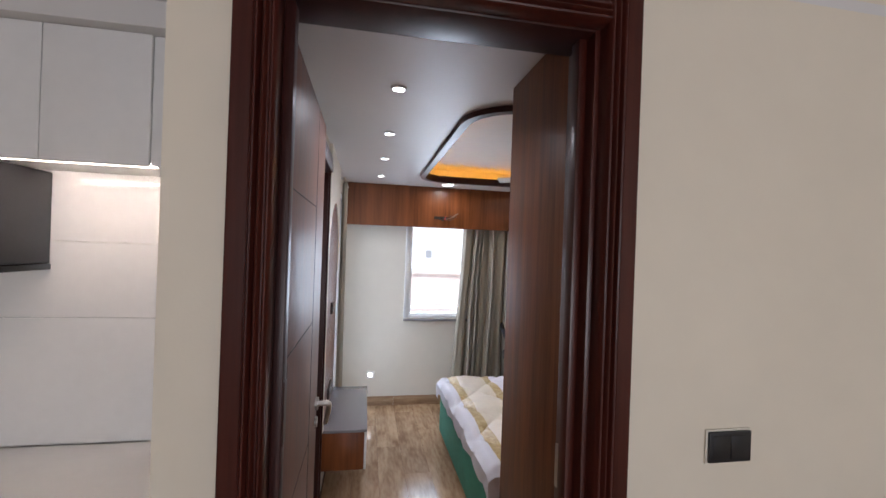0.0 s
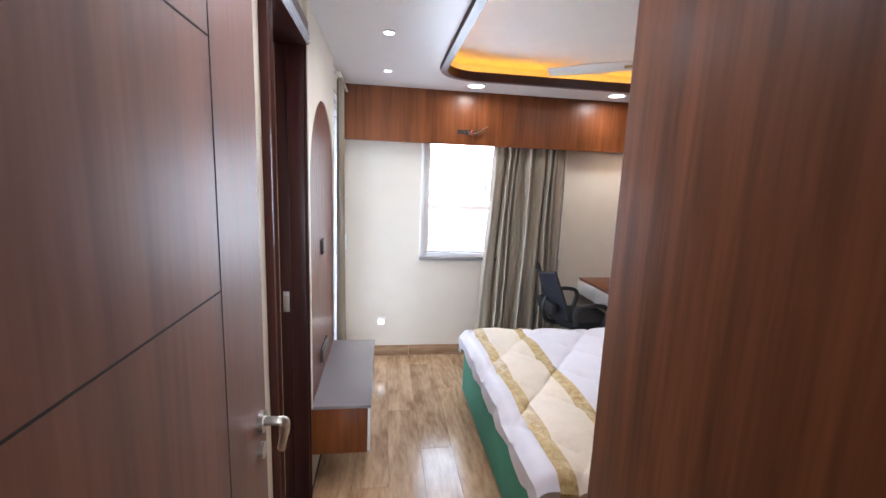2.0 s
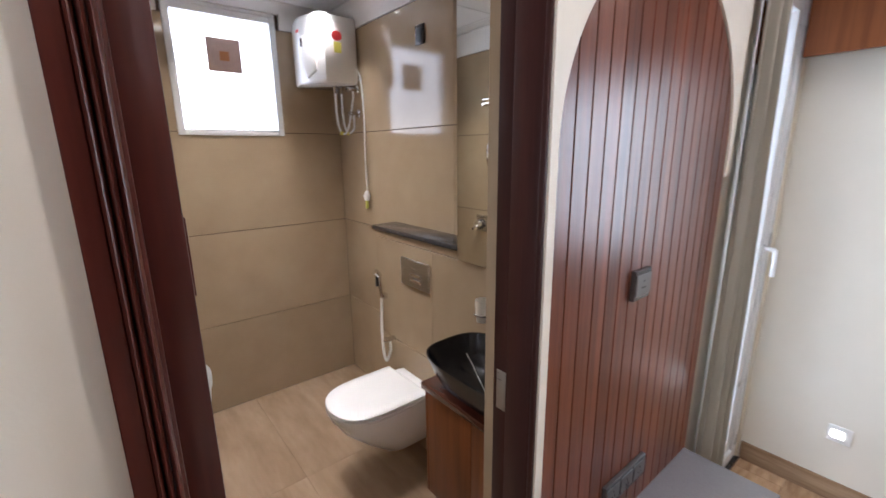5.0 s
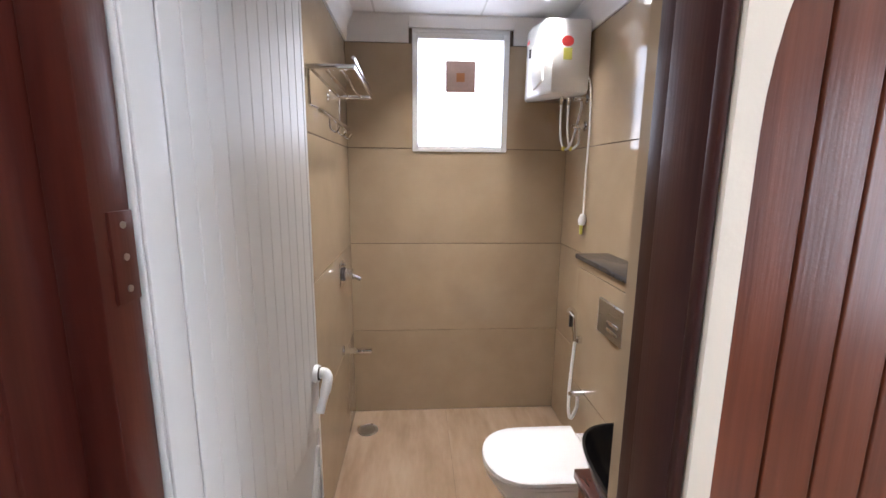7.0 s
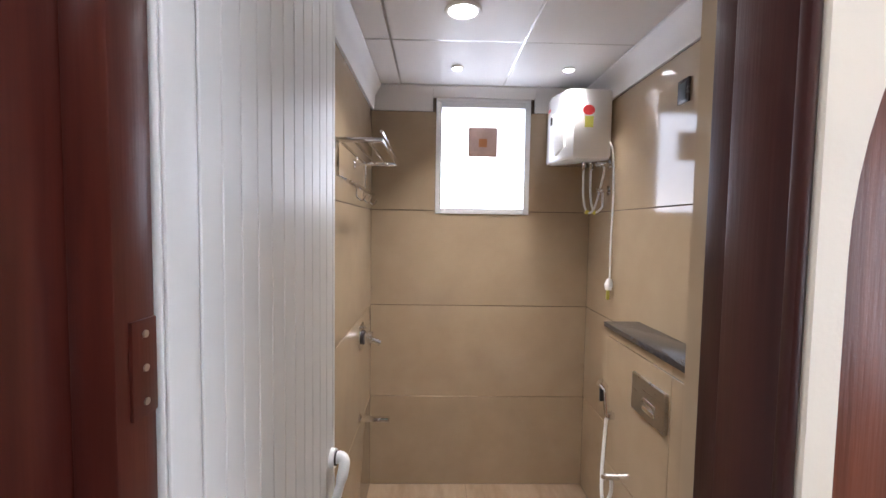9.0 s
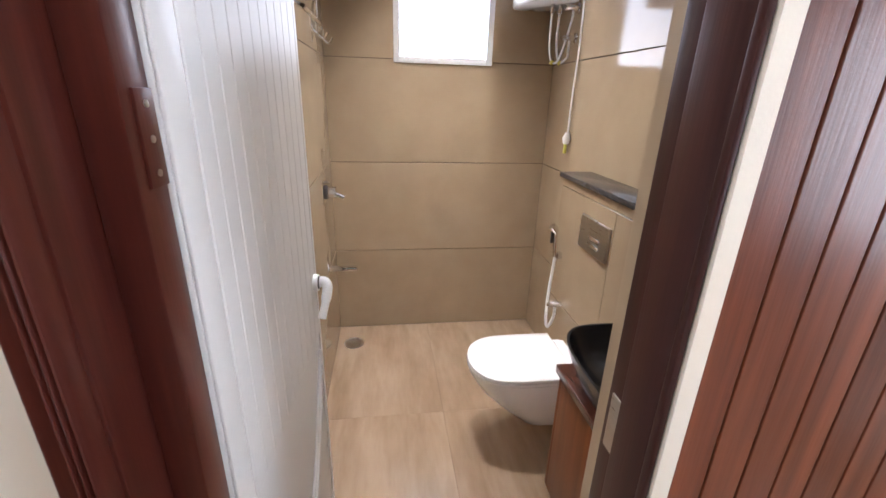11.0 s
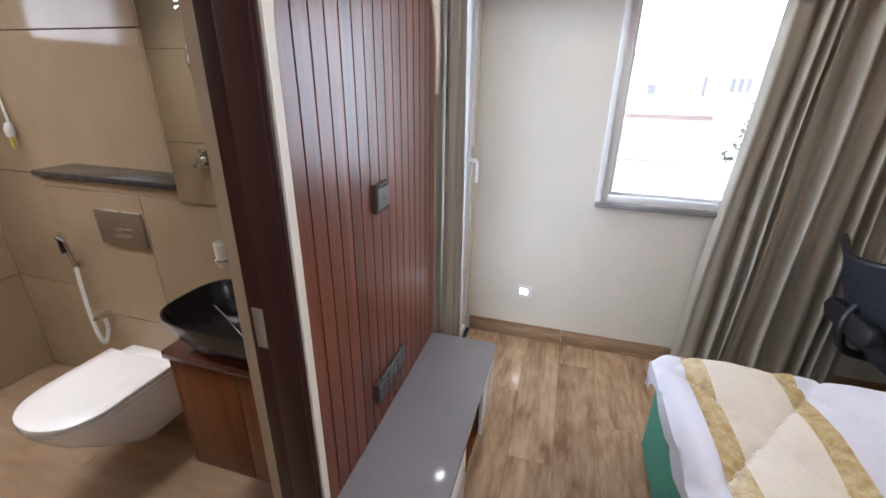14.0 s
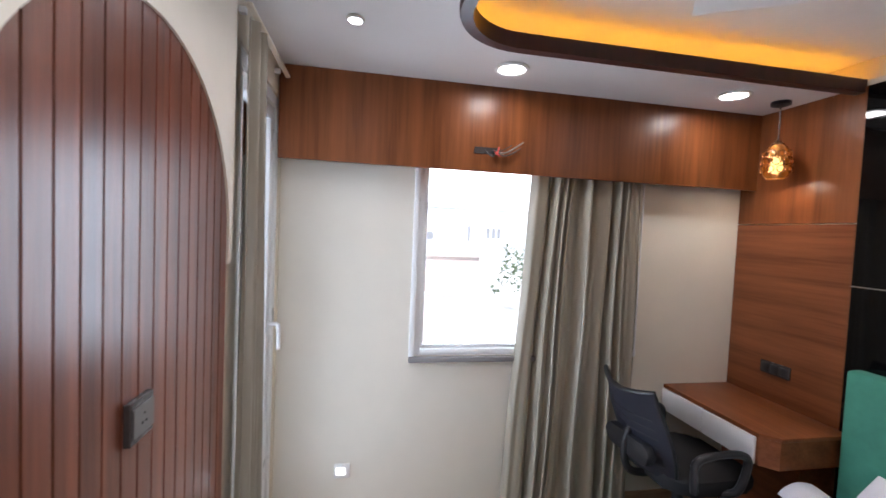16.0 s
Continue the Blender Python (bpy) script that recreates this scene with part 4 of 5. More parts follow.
part("lumbar_bracket", prism(rounded(-0.17, 0.17, 0.55, 0.65, 0.045), "x", -0.335, -0.285, 0.012), M_black, chair)
part("seat", prism(rounded(-0.22, 0.26, -0.24, 0.24, 0.09), "z", 0.44, 0.51, 0.022), M_seat, chair)
for sy in (-1, 1):
    part("armrest", tube(smooth_path([(-0.16, 0.27 * sy, 0.49), (-0.17, 0.28 * sy, 0.63), (-0.07, 0.285 * sy, 0.665), (0.07, 0.285 * sy, 0.66), (0.115, 0.28 * sy, 0.61), (0.08, 0.27 * sy, 0.48), (0.03, 0.22 * sy, 0.44)], 6), 0.019, 10), M_black, chair)
part("gas_column", tube([(0, 0, 0.10), (0, 0, 0.44)], 0.028, 16), M_black, chair)
for k in range(5):
    a = 2 * math.pi * k / 5
    c, s_ = math.cos(a), math.sin(a)
    part("leg", tube([(0.02 * c, 0.02 * s_, 0.12), (0.16 * c, 0.16 * s_, 0.105), (0.28 * c, 0.28 * s_, 0.075)], [0.026, 0.022, 0.016], 10), M_chrome if k == 3 else M_black, chair)
    part("castor", tube([(0.28 * c - 0.022 * s_, 0.28 * s_ + 0.022 * c, 0.029), (0.28 * c + 0.022 * s_, 0.28 * s_ - 0.022 * c, 0.029)], 0.028, 16), M_black, chair)

# ---- pendant, fan ----
pend = thing("pendant_lamp", "small pendant lamp with an amber pierced copper shade, lit", "pendant lamp")
PX, PY = 2.262, 5.96
part("canopy", lathe([(0.001, 0), (0.045, 0), (0.045, -0.018), (0.02, -0.026), (0.006, -0.03)], (PX, PY, CEIL)), M_black, pend)
part("cord", tube([(PX, PY, 2.17), (PX, PY, 2.375)], 0.003, 8), M_black, pend)
shade = [(0.028, 0.18), (0.044, 0.165), (0.060, 0.13), (0.067, 0.09), (0.066, 0.05), (0.056, 0.012), (0.046, 0.0)]
bm = bmesh.new()
for inner in (0,):
    rings = [[bm.verts.new((PX + r * 0.94 * math.cos(2 * math.pi * k / 28), PY + r * 0.94 * math.sin(2 * math.pi * k / 28), 1.995 + z)) for k in range(28)] for r, z in shade]
    for a, b in zip(rings, rings[1:]):
        for k in range(28):
            bm.faces.new((a[k], a[(k + 1) % 28], b[(k + 1) % 28], b[k]))
part("shade", bm, M_amber, pend, "amber glass shade")
bm = bmesh.new()
rng = random.Random(5)
for row, (r, z) in enumerate(((0.062, 0.125), (0.0675, 0.085), (0.066, 0.045))):
    for k in range(9):
        a = 2 * math.pi * (k + 0.5 * (row % 2)) / 9
        rr = 0.016 + 0.004 * rng.random()
        pts = [(PX + (r + 0.001) * math.cos(a + rr / r * math.cos(q)), PY + (r + 0.001) * math.sin(a + rr / r * math.cos(q)), 1.995 + z + rr * math.sin(q)) for q in [2 * math.pi * j / 12 for j in range(13)]]
        tube(pts, 0.0028, 6, bm)
part("lattice", bm, M_bronze, pend, "pierced copper lattice")
part("collar", lathe([(0.012, 0.20), (0.03, 0.185), (0.031, 0.15), (0.029, 0.15), (0.010, 0.19)], (PX, PY, 1.995)), M_bronze, pend)
part("bulb", lathe([(0.001, 0.03), (0.014, 0.04), (0.020, 0.06), (0.016, 0.085), (0.008, 0.11), (0.001, 0.112)], (PX, PY, 1.995), seg=16), M_bulb, pend)

fan = thing("ceiling_fan", "white three-blade ceiling fan hanging from the raised ceiling", "ceiling fan", at=(1.53, 4.85, 2.34))
part("down_rod", tube([(0, 0, 0.05), (0, 0, 0.188)], 0.012, 12), M_white, fan)
part("canopy", lathe([(0.05, 0.188), (0.052, 0.165), (0.03, 0.14), (0.013, 0.135)], (0, 0, 0)), M_white, fan)
part("motor", lathe([(0.02, 0.06), (0.075, 0.045), (0.088, 0.015), (0.08, -0.02), (0.04, -0.035), (0.001, -0.038)], (0, 0, 0)), M_white, fan)
for k in range(3):
    a = radians(25 + 120 * k)

    def blade(u, v, a=a):
        r, w = 0.10 + 0.48 * u, (0.045 + 0.02 * math.sin(math.pi * min(1, u * 1.2))) * (2 * v - 1)
        return (r * math.cos(a) - w * math.sin(a), r * math.sin(a) + w * math.cos(a), 0.005 + 0.012 * (2 * v - 1))
    part("blade", sheet(blade, 14, 4, 0.006), M_white, fan)
    part("blade_arm", tube([(0.06 * math.cos(a), 0.06 * math.sin(a), 0.0), (0.14 * math.cos(a), 0.14 * math.sin(a), 0.0)], 0.012, 8), M_gold, fan)

# ---- bathroom fittings ----
mirror = thing("mirror_cabinet", "tall frameless mirror above the wash basin", "mirror")
part("carcass", box(-1.130, -0.47, 5.048, BY1 - 0.001, 1.142, 2.29), M_btile, mirror)
part("mirror", box(-1.134, -0.466, 5.040, 5.047, 1.138, 2.294, 0.001, 1), M_mirror, mirror, "clear mirror glass")
sh = solid("ledge_shelf", box(-1.862, -1.135, 5.035, BY1 - 0.002, 1.178, 1.200, 0.003), M_granite, "dark grey stone shelf on the tiled ledge", "shelf")

van = thing("vanity_cabinet", "wall-hung reddish brown wooden vanity cabinet", "cabinet")
part("side_panel", box(-0.973, -0.955, 4.735, 5.048, 0.255, 0.712, 0.002), M_teak, van)
part("body", box(-0.954, -0.452, 4.752, 5.048, 0.257, 0.712), M_teak, van)
part("door", box(-0.954, -0.712, 4.733, 4.751, 0.257, 0.71, 0.002), M_teak, van)
part("door", box(-0.709, -0.455, 4.733, 4.751, 0.257, 0.71, 0.002), M_teak, van)
part("worktop", box(-0.982, -0.452, 4.722, 5.048, 0.713, 0.742, 0.003), M_vtop, van, "dark wooden top")


def superellipse(c, a, b, z, n, e=3.2):
    out = []
    for k in range(n):
        t = 2 * math.pi * k / n
        cs, sn = math.cos(t), math.sin(t)
        out.append((c[0] + a * abs(cs) ** (2 / e) * (1 if cs >= 0 else -1), c[1] + b * abs(sn) ** (2 / e) * (1 if sn >= 0 else -1), z))
    return out


def loft(loops, cap0=True, cap1=True):
    bm = bmesh.new()
    rings = [[bm.verts.new(p) for p in lp] for lp in loops]
    for a, b in zip(rings, rings[1:]):
        for k in range(len(a)):
            bm.faces.new((a[k], a[(k + 1) % len(a)], b[(k + 1) % len(a)], b[k]))
    if cap0:
        bm.faces.new(rings[0][::-1])
    if cap1:
        bm.faces.new(rings[-1])
    return bm


basin = thing("wash_basin", "black marble vessel basin with white veins on the vanity", "wash basin")
BC = (-0.735, 4.865)
part("bowl", loft([superellipse(BC, a, b, z, 48) for a, b, z in ((0.15, 0.09, 0.743), (0.20, 0.125, 0.755), (0.235, 0.15, 0.80), (0.262, 0.172, 0.865), (0.263, 0.173, 0.872), (0.256, 0.166, 0.872), (0.225, 0.14, 0.81), (0.18, 0.10, 0.775), (0.05, 0.03, 0.768))]), M_darkmarble, basin)


def vein(pts):
    return tube(smooth_path(pts, 8), [0.0008 + 0.0010 * abs(math.sin(1.7 * i)) for i in range(8 * (len(pts) - 1) + 1)], 5)


part("vein", vein([(-0.925, 4.905, 0.822), (-0.88, 4.90, 0.788), (-0.80, 4.86, 0.774), (-0.72, 4.82, 0.772), (-0.63, 4.80, 0.775)]), M_vein, basin, "white vein in the marble")
part("vein", vein([(-0.985, 4.80, 0.857), (-0.955, 4.755, 0.842), (-0.90, 4.722, 0.835), (-0.80, 4.716, 0.822)]), M_vein, basin, "white vein in the marble")
part("drain_ring", lathe([(0.022, 0.0), (0.022, 0.004), (0.012, 0.006), (0.001, 0.006)], (BC[0], BC[1], 0.768), seg=20), M_chrome, basin)

for dx, lab in ((-0.88, "frosted glass tumbler in a chrome wall holder"), (-0.77, "frosted glass soap bottle in a chrome wall holder")):
    t = thing("tumbler_holder", lab, "tumbler holder")
    part("bracket", tube([(dx, 5.05, 0.99), (dx, 4.975, 0.99)], 0.007, 10), M_chrome, t)
    part("ring", tube([(dx + 0.034 * math.cos(q), 4.95 + 0.034 * math.sin(q), 0.99) for q in [2 * math.pi * j / 20 for j in range(21)]], 0.004, 8), M_chrome, t)
    part("rosette", lathe([(0.02, 0), (0.02, -0.008), (0.008, -0.012)], (dx, 5.049, 0.99), "y", 20), M_chrome, t)
    part("glass", lathe([(0.024, -0.03), (0.028, 0.0), (0.031, 0.055), (0.028, 0.055), (0.024, -0.02)], (dx, 4.95, 0.99), seg=24), M_ivory if dx < -0.8 else M_pipe, t)
tap = thing("basin_tap", "chrome wall spout above the basin", "tap")
part("spout", tube(smooth_path([(-0.66, 5.05, 0.985), (-0.66, 4.96, 0.99), (-0.67, 4.90, 0.985), (-0.67, 4.87, 0.965)], 5), 0.011, 12), M_chrome, tap)
part("rosette", lathe([(0.03, 0), (0.03, -0.006), (0.012, -0.010)], (-0.66, 5.049, 0.985), "y", 24), M_chrome, tap)
part("knob", tube([(-0.60, 5.05, 0.985), (-0.60, 5.0, 0.985)], 0.018, 16), M_chrome, tap)

# wall-hung toilet
wc = thing("toilet", "white wall-hung ceramic toilet with the lid closed", "toilet")


def dee(w, y0, y1, z, n=40):
    """A D outline: straight at the wall end, round at the front."""
    pts, cx = [], -1.475
    for k in range(n):
        t = math.pi * k / (n - 1)
        pts.append((cx + w * math.cos(t), y0 + (y1 - y0) * 0.52 * (1 - math.sin(t) ** 0.66), z))
    return pts + [(cx - w, y1, z), (cx + w, y1, z)]


part("bowl", loft([dee(0.10, 4.83, 5.049, 0.115), dee(0.125, 4.77, 5.049, 0.14), dee(0.150, 4.68, 5.049, 0.22), dee(0.168, 4.60, 5.049, 0.30), dee(0.178, 4.555, 5.049, 0.375), dee(0.176, 4.55, 5.049, 0.392)]), M_ceramic, wc)
part("seat", loft([dee(0.176, 4.553, 4.99, 0.394), dee(0.180, 4.548, 4.99, 0.398), dee(0.180, 4.548, 4.99, 0.408), dee(0.177, 4.551, 4.99, 0.411)]), M_ceramic, wc)
part("lid", loft([dee(0.177, 4.551, 4.985, 0.413), dee(0.181, 4.546, 4.985, 0.417), dee(0.180, 4.548, 4.985, 0.429), dee(0.172, 4.558, 4.98, 0.435), dee(0.13, 4.62, 4.97, 0.437)]), M_ceramic, wc)
part("hinge_block", box(-1.60, -1.31, 4.992, 5.045, 0.394, 0.425, 0.008, 3), M_ceramic, wc)

fl = thing("flush_plate", "brushed steel dual flush plate on the tiled ledge", "flush plate")
part("plate", box(-1.580, -1.345, 5.036, 5.050, 0.925, 1.068, 0.004), M_steel, fl)
part("button", box(-1.49, -1.40, 5.033, 5.036, 0.985, 1.0, 0.001), M_chrome, fl)
part("button", box(-1.49, -1.40, 5.033, 5.036, 0.955, 0.97, 0.001), M_chrome, fl)
js = thing("health_faucet", "chrome hand spray with a hose and angle valve beside the toilet", "hand spray")
part("hook", box(-1.775, -1.745, 5.02, 5.052, 0.79, 0.82, 0.004), M_chrome, js)
part("spray_head", tube(smooth_path([(-1.76, 5.02, 0.80), (-1.76, 5.012, 0.88), (-1.76, 5.005, 0.93), (-1.76, 4.985, 0.955)], 4), [0.012] * 8 + [0.018] * 5, 12), M_chrome, js)
part("trigger", box(-1.766, -1.754, 4.985, 5.0, 0.87, 0.93, 0.003), M_black, js)
part("hose", tube(smooth_path([(-1.76, 5.02, 0.80), (-1.762, 5.015, 0.70), (-1.74, 5.0, 0.58), (-1.71, 4.99, 0.48), (-1.70, 5.0, 0.44), (-1.69, 5.02, 0.50), (-1.69, 5.02, 0.56)], 6), 0.008, 8), M_pipe, js, "pale braided hose")
part("valve", tube([(-1.69, 5.05, 0.57), (-1.69, 4.99, 0.57)], 0.014, 14), M_chrome, js)
part("valve_knob", tube([(-1.69, 4.985, 0.57), (-1.655, 4.985, 0.585)], 0.010, 12), M_chrome, js)

# water heater
wh = thing("water_heater", "white rounded water heater on the wall with red and yellow stickers", "water heater")
GZ0, GZ1, GX1 = 1.99, 2.36, -2.195


HEATER = [(BX0 + 0.002, 4.925), (-2.40, 4.900), (-2.345, 4.902), (-2.235, 4.955), (GX1 - 0.004, 4.980), (GX1, 5.00), (GX1, 5.155), (GX1 - 0.010, 5.180), (GX1 - 0.04, 5.192), (BX0 + 0.002, 5.192)]
part("body", prism(HEATER, "z", GZ0, GZ1, 0.022), M_ceramic, wh)
CF = Matrix.Translation((-2.29, 4.9285, 2.16)) @ Matrix.Rotation(math.atan2(0.053, 0.11), 4, "Z")
cover = part("control_cover", prism([(-0.052, 0.09), (0.02, 0.085), (0.045, 0.0), (0.05, -0.10), (-0.02, -0.14), (-0.045, -0.06)], "y", -0.012, 0.004, 0.004), M_white, wh, "glossy white control cover")
cover.matrix_local = CF
part("display", box(-0.056, -0.040, -0.015, -0.0125, 0.03, 0.075, 0.001, 1), M_plate, cover, "small dark display")
part("red_mark", box(-2.40, -2.36, 4.8965, 4.8995, 2.275, 2.29), M_red, wh)
part("energy_sticker", prism([(5.055 + 0.032 * math.cos(radians(a)), 2.245 + 0.026 * math.sin(radians(a))) for a in range(0, 360, 20)], "x", GX1 - 0.001, GX1 + 0.002), M_red, wh, "round red sticker")
part("sticker", box(GX1 - 0.001, GX1 + 0.002, 5.035, 5.08, 2.155, 2.212), M_yellow, wh, "yellow-green sticker")
for y, z in ((5.075, 1.97), (5.115, 1.83)):
    part("pipe_stub", tube([(-2.30, y, 1.995), (-2.30, y, 1.945)], 0.012, 10), M_chrome, wh)
    part("hose", tube(smooth_path([(-2.30, y, 1.95), (-2.30, y + 0.003, 1.80), (-2.285, y + 0.02, 1.715), (-2.26, y + 0.05, 1.735), (-2.25, 5.165, z - 0.06), (-2.25, 5.165, z)], 6), 0.006, 8), M_pipe, wh, "white braided hose")
    part("tape", tube([(-2.287, y + 0.015, 1.703), (-2.282, y + 0.024, 1.722)], 0.011, 8), M_brass, wh)
    part("angle_valve", tube([(-2.25, 5.20, z), (-2.25, 5.125, z)], 0.013, 12), M_chrome, wh)
    part("valve_flange", lathe([(0.026, 0), (0.026, -0.005), (0.014, -0.010)], (-2.25, 5.199, z), "y", 18), M_chrome, wh)
cab = thing("power_cable", "white power cable with a plug hanging down the tiled wall", "cable")
part("cord", tube(smooth_path([(-2.22, 5.17, 2.10), (-2.17, 5.18, 2.02), (-2.16, 5.185, 1.8), (-2.17, 5.185, 1.55), (-2.155, 5.18, 1.36)], 8), 0.005, 8), M_pipe, cab)
part("plug", tube([(-2.155, 5.178, 1.36), (-2.155, 5.175, 1.33), (-2.155, 5.175, 1.30)], [0.012, 0.022, 0.016], 12), M_pipe, cab)
part("tag", box(-2.162, -2.148, 5.165, 5.18, 1.25, 1.30, 0.003), M_yellow, cab)
t = thing("wall_socket", "dark square socket high on the tiled wall", "socket")
part("plate", box(-1.62, -1.55, BY1 - 0.010, BY1 - 0.0005, 2.105, 2.195, 0.002), M_plate, t)
part("module", box(-1.61, -1.56, BY1 - 0.013, BY1 - 0.010, 2.118, 2.182, 0.002), M_black, t)

# left wall fittings
rack = thing("towel_rack", "chrome towel rack with a lower bar and hooks", "towel rack")
for x in (-1.42, -1.98):
    part("bracket", tube([(x, BY0, 1.91), (x, BY0 + 0.20, 1.91)], 0.009, 10), M_chrome, rack)
    part("rosette", lathe([(0.025, 0), (0.025, 0.006), (0.01, 0.01)], (x, BY0, 1.91), "y", 20), M_chrome, rack)
    part("drop_arm", tube([(x, BY0 + 0.05, 1.91), (x, BY0 + 0.05, 1.79), (x, BY0 + 0.09, 1.77)], 0.007, 10), M_chrome, rack)
for k in range(4):
    part("bar", tube([(-1.42, BY0 + 0.05 + 0.05 * k, 1.914), (-1.98, BY0 + 0.05 + 0.05 * k, 1.914)], 0.006, 10), M_chrome, rack)
part("front_rail", tube([(-1.42, BY0 + 0.20, 1.94), (-1.98, BY0 + 0.20, 1.94)], 0.006, 10), M_chrome, rack)
part("towel_bar", tube([(-1.40, BY0 + 0.09, 1.77), (-2.0, BY0 + 0.09, 1.77)], 0.008, 10), M_chrome, rack)
for x in (-1.55, -1.70, -1.85):
    part("hook", tube(smooth_path([(x, BY0 + 0.09, 1.765), (x, BY0 + 0.09, 1.73), (x, BY0 + 0.11, 1.715), (x, BY0 + 0.125, 1.735)], 4), 0.004, 8), M_chrome, rack)
ring = thing("towel_ring", "small chrome towel ring on the tiled wall beside the door", "towel ring")
part("rosette", lathe([(0.022, 0), (0.022, -0.006), (0.010, -0.012)], (-0.468, 4.612, 1.634), "x", 20), M_chrome, ring)
part("stem", tube([(-0.474, 4.612, 1.634), (-0.497, 4.612, 1.634)], 0.007, 12), M_chrome, ring)
part("ring", tube([(-0.494, 4.612 + 0.034 * math.cos(q), 1.590 + 0.042 * math.sin(q)) for q in [2 * math.pi * j / 28 for j in range(29)]], 0.0045, 8), M_chrome, ring)
mix = thing("shower_mixer", "chrome shower mixer on the tiled wall", "shower mixer")
part("plate", box(-2.235, -2.115, BY0, BY0 + 0.007, 0.97, 1.10, 0.003), M_chrome, mix)
part("body", tube([(-2.175, BY0, 1.03), (-2.175, BY0 + 0.065, 1.03)], 0.030, 20), M_chrome, mix)
part("lever", tube([(-2.175, BY0 + 0.06, 1.02), (-2.175, BY0 + 0.105, 1.0)], 0.013, 12), M_chrome, mix)
part("trim_ring", lathe([(0.034, 0.006), (0.038, 0.010), (0.038, 0.022), (0.031, 0.026)], (-2.175, BY0, 1.03), "y", 24), M_plate, mix, "dark trim ring")
part("diverter", tube([(-2.175, BY0 + 0.006, 1.085), (-2.175, BY0 + 0.03, 1.085)], 0.008, 10), M_chrome, mix)
sp = thing("bath_spout", "chrome wall spout low on the tiled wall", "spout")
part("rosette", lathe([(0.03, 0), (0.03, 0.006), (0.014, 0.01)], (-2.15, BY0, 0.60), "y", 20), M_chrome, sp)
part("spout", box(-2.167, -2.133, BY0 + 0.006, BY0 + 0.16, 0.588, 0.612, 0.006), M_chrome, sp)
dr = thing("floor_drain", "round steel floor drain in the tan tiles", "drain")
part("ring", lathe([(0.040, 0), (0.062, 0), (0.062, 0.004), (0.045, 0.005), (0.040, 0.002)], (-2.32, 3.975, 0.0005), seg=28), M_steel, dr)
part("grate", lathe([(0.040, 0.0012), (0.001, 0.0016)], (-2.32, 3.975, 0.0005), seg=28), M_near_black, dr)

# ---- lobby and kitchen ----
lp = thing("switch_plate", "black switch plate with a thin pale edge on the cream wall", "switch plate")
part("back_plate", box(0.792, 0.920, 2.5935, 2.5995, 1.219, 1.304, 0.002), M_ivory, lp)
part("plate", box(0.796, 0.916, 2.586, 2.5935, 1.224, 1.300, 0.002), M_black, lp)
part("switch", box(0.805, 0.854, 2.5845, 2.586, 1.232, 1.291, 0.001), M_black, lp)
part("switch", box(0.857, 0.906, 2.5845, 2.586, 1.232, 1.291, 0.001), M_black, lp)
up = thing("wall_cabinet", "white high-gloss kitchen wall cabinets with a lit strip below", "cabinet")
part("body", box(-2.4, -0.775, 3.27, 3.597, 1.985, 2.412), M_white, up)
for x0, x1 in ((-2.4, -1.75), (-1.747, -1.098), (-1.095, -0.778)):
    part("door", box(x0, x1, 3.25, 3.269, 1.970, 2.412, 0.002), M_gloss, up)
part("filler_panel", box(-0.775, -0.456, 3.262, 3.597, 1.975, 2.412, 0.002), M_gloss, up)
part("light_strip", box(-2.38, -0.47, 3.30, 3.315, 1.976, 1.984), M_ledw, up, "glowing warm strip")
bs = thing("backsplash", "white glossy kitchen wall panels", "wall panel", kind="structure")
for z0, z1 in ((0.905, 1.405), (1.409, 1.705), (1.709, 1.984)):
    part("panel", box(-3.0, -0.456, 3.588, 3.599, z0, z1, 0.001, 1), M_gloss, bs)
hood = thing("kitchen_hood", "black box-shaped kitchen hood under the white cabinets", "kitchen hood")
part("body", box(-1.75, -1.27, 3.285, 3.587, 1.62, 1.974, 0.004), M_black, hood)
part("lower_lip", box(-1.75, -1.265, 3.265, 3.587, 1.595, 1.619, 0.004), M_blackglass, hood)
part("knob", tube([(-1.40, 3.284, 1.635), (-1.40, 3.272, 1.635)], 0.01, 12), M_chrome, hood)
kc = thing("kitchen_counter", "kitchen counter with a pale stone top and white fronts", "kitchen counter")
part("worktop", box(-3.1, -0.456, 3.0, 3.587, 0.865, 0.903, 0.004), M_gloss, kc, "pale polished stone top")
part("body", box(-3.1, -0.456, 3.04, 3.587, 0.0, 0.864), M_white, kc)
lw = thing("window_3", "large lobby window open to the daylight", "window", kind="structure")
for b in ((-0.5, -0.44, 0.75, 2.25), (1.64, 1.7, 0.75, 2.25), (0.57, 0.63, 0.81, 2.19), (-0.44, 1.64, 0.75, 0.81), (-0.44, 1.64, 2.19, 2.25)):
    part("window_frame", box(b[0], b[1], -2.56, -2.50, b[2], b[3], 0.004), M_pvc, lw)

# ---- outside ----
structure("ground", box(-400, 400, -300, 900, -4.2, -4.0), M_sand, "pale dusty ground")
structure("backdrop", box(-160, 220, 170, 171, -4.0, 70), M_haze, "bright white hazy sky over the distance")
yard = thing("boundary_wall", "brick boundary wall across the yard, paled by glare", "wall")
part("wall", box(-20, 5.2, 24, 24.3, -4, -1.5), M_brick, yard)
part("coping", box(-20, 5.25, 23.95, 24.35, -1.5, -1.4), M_plaster, yard)


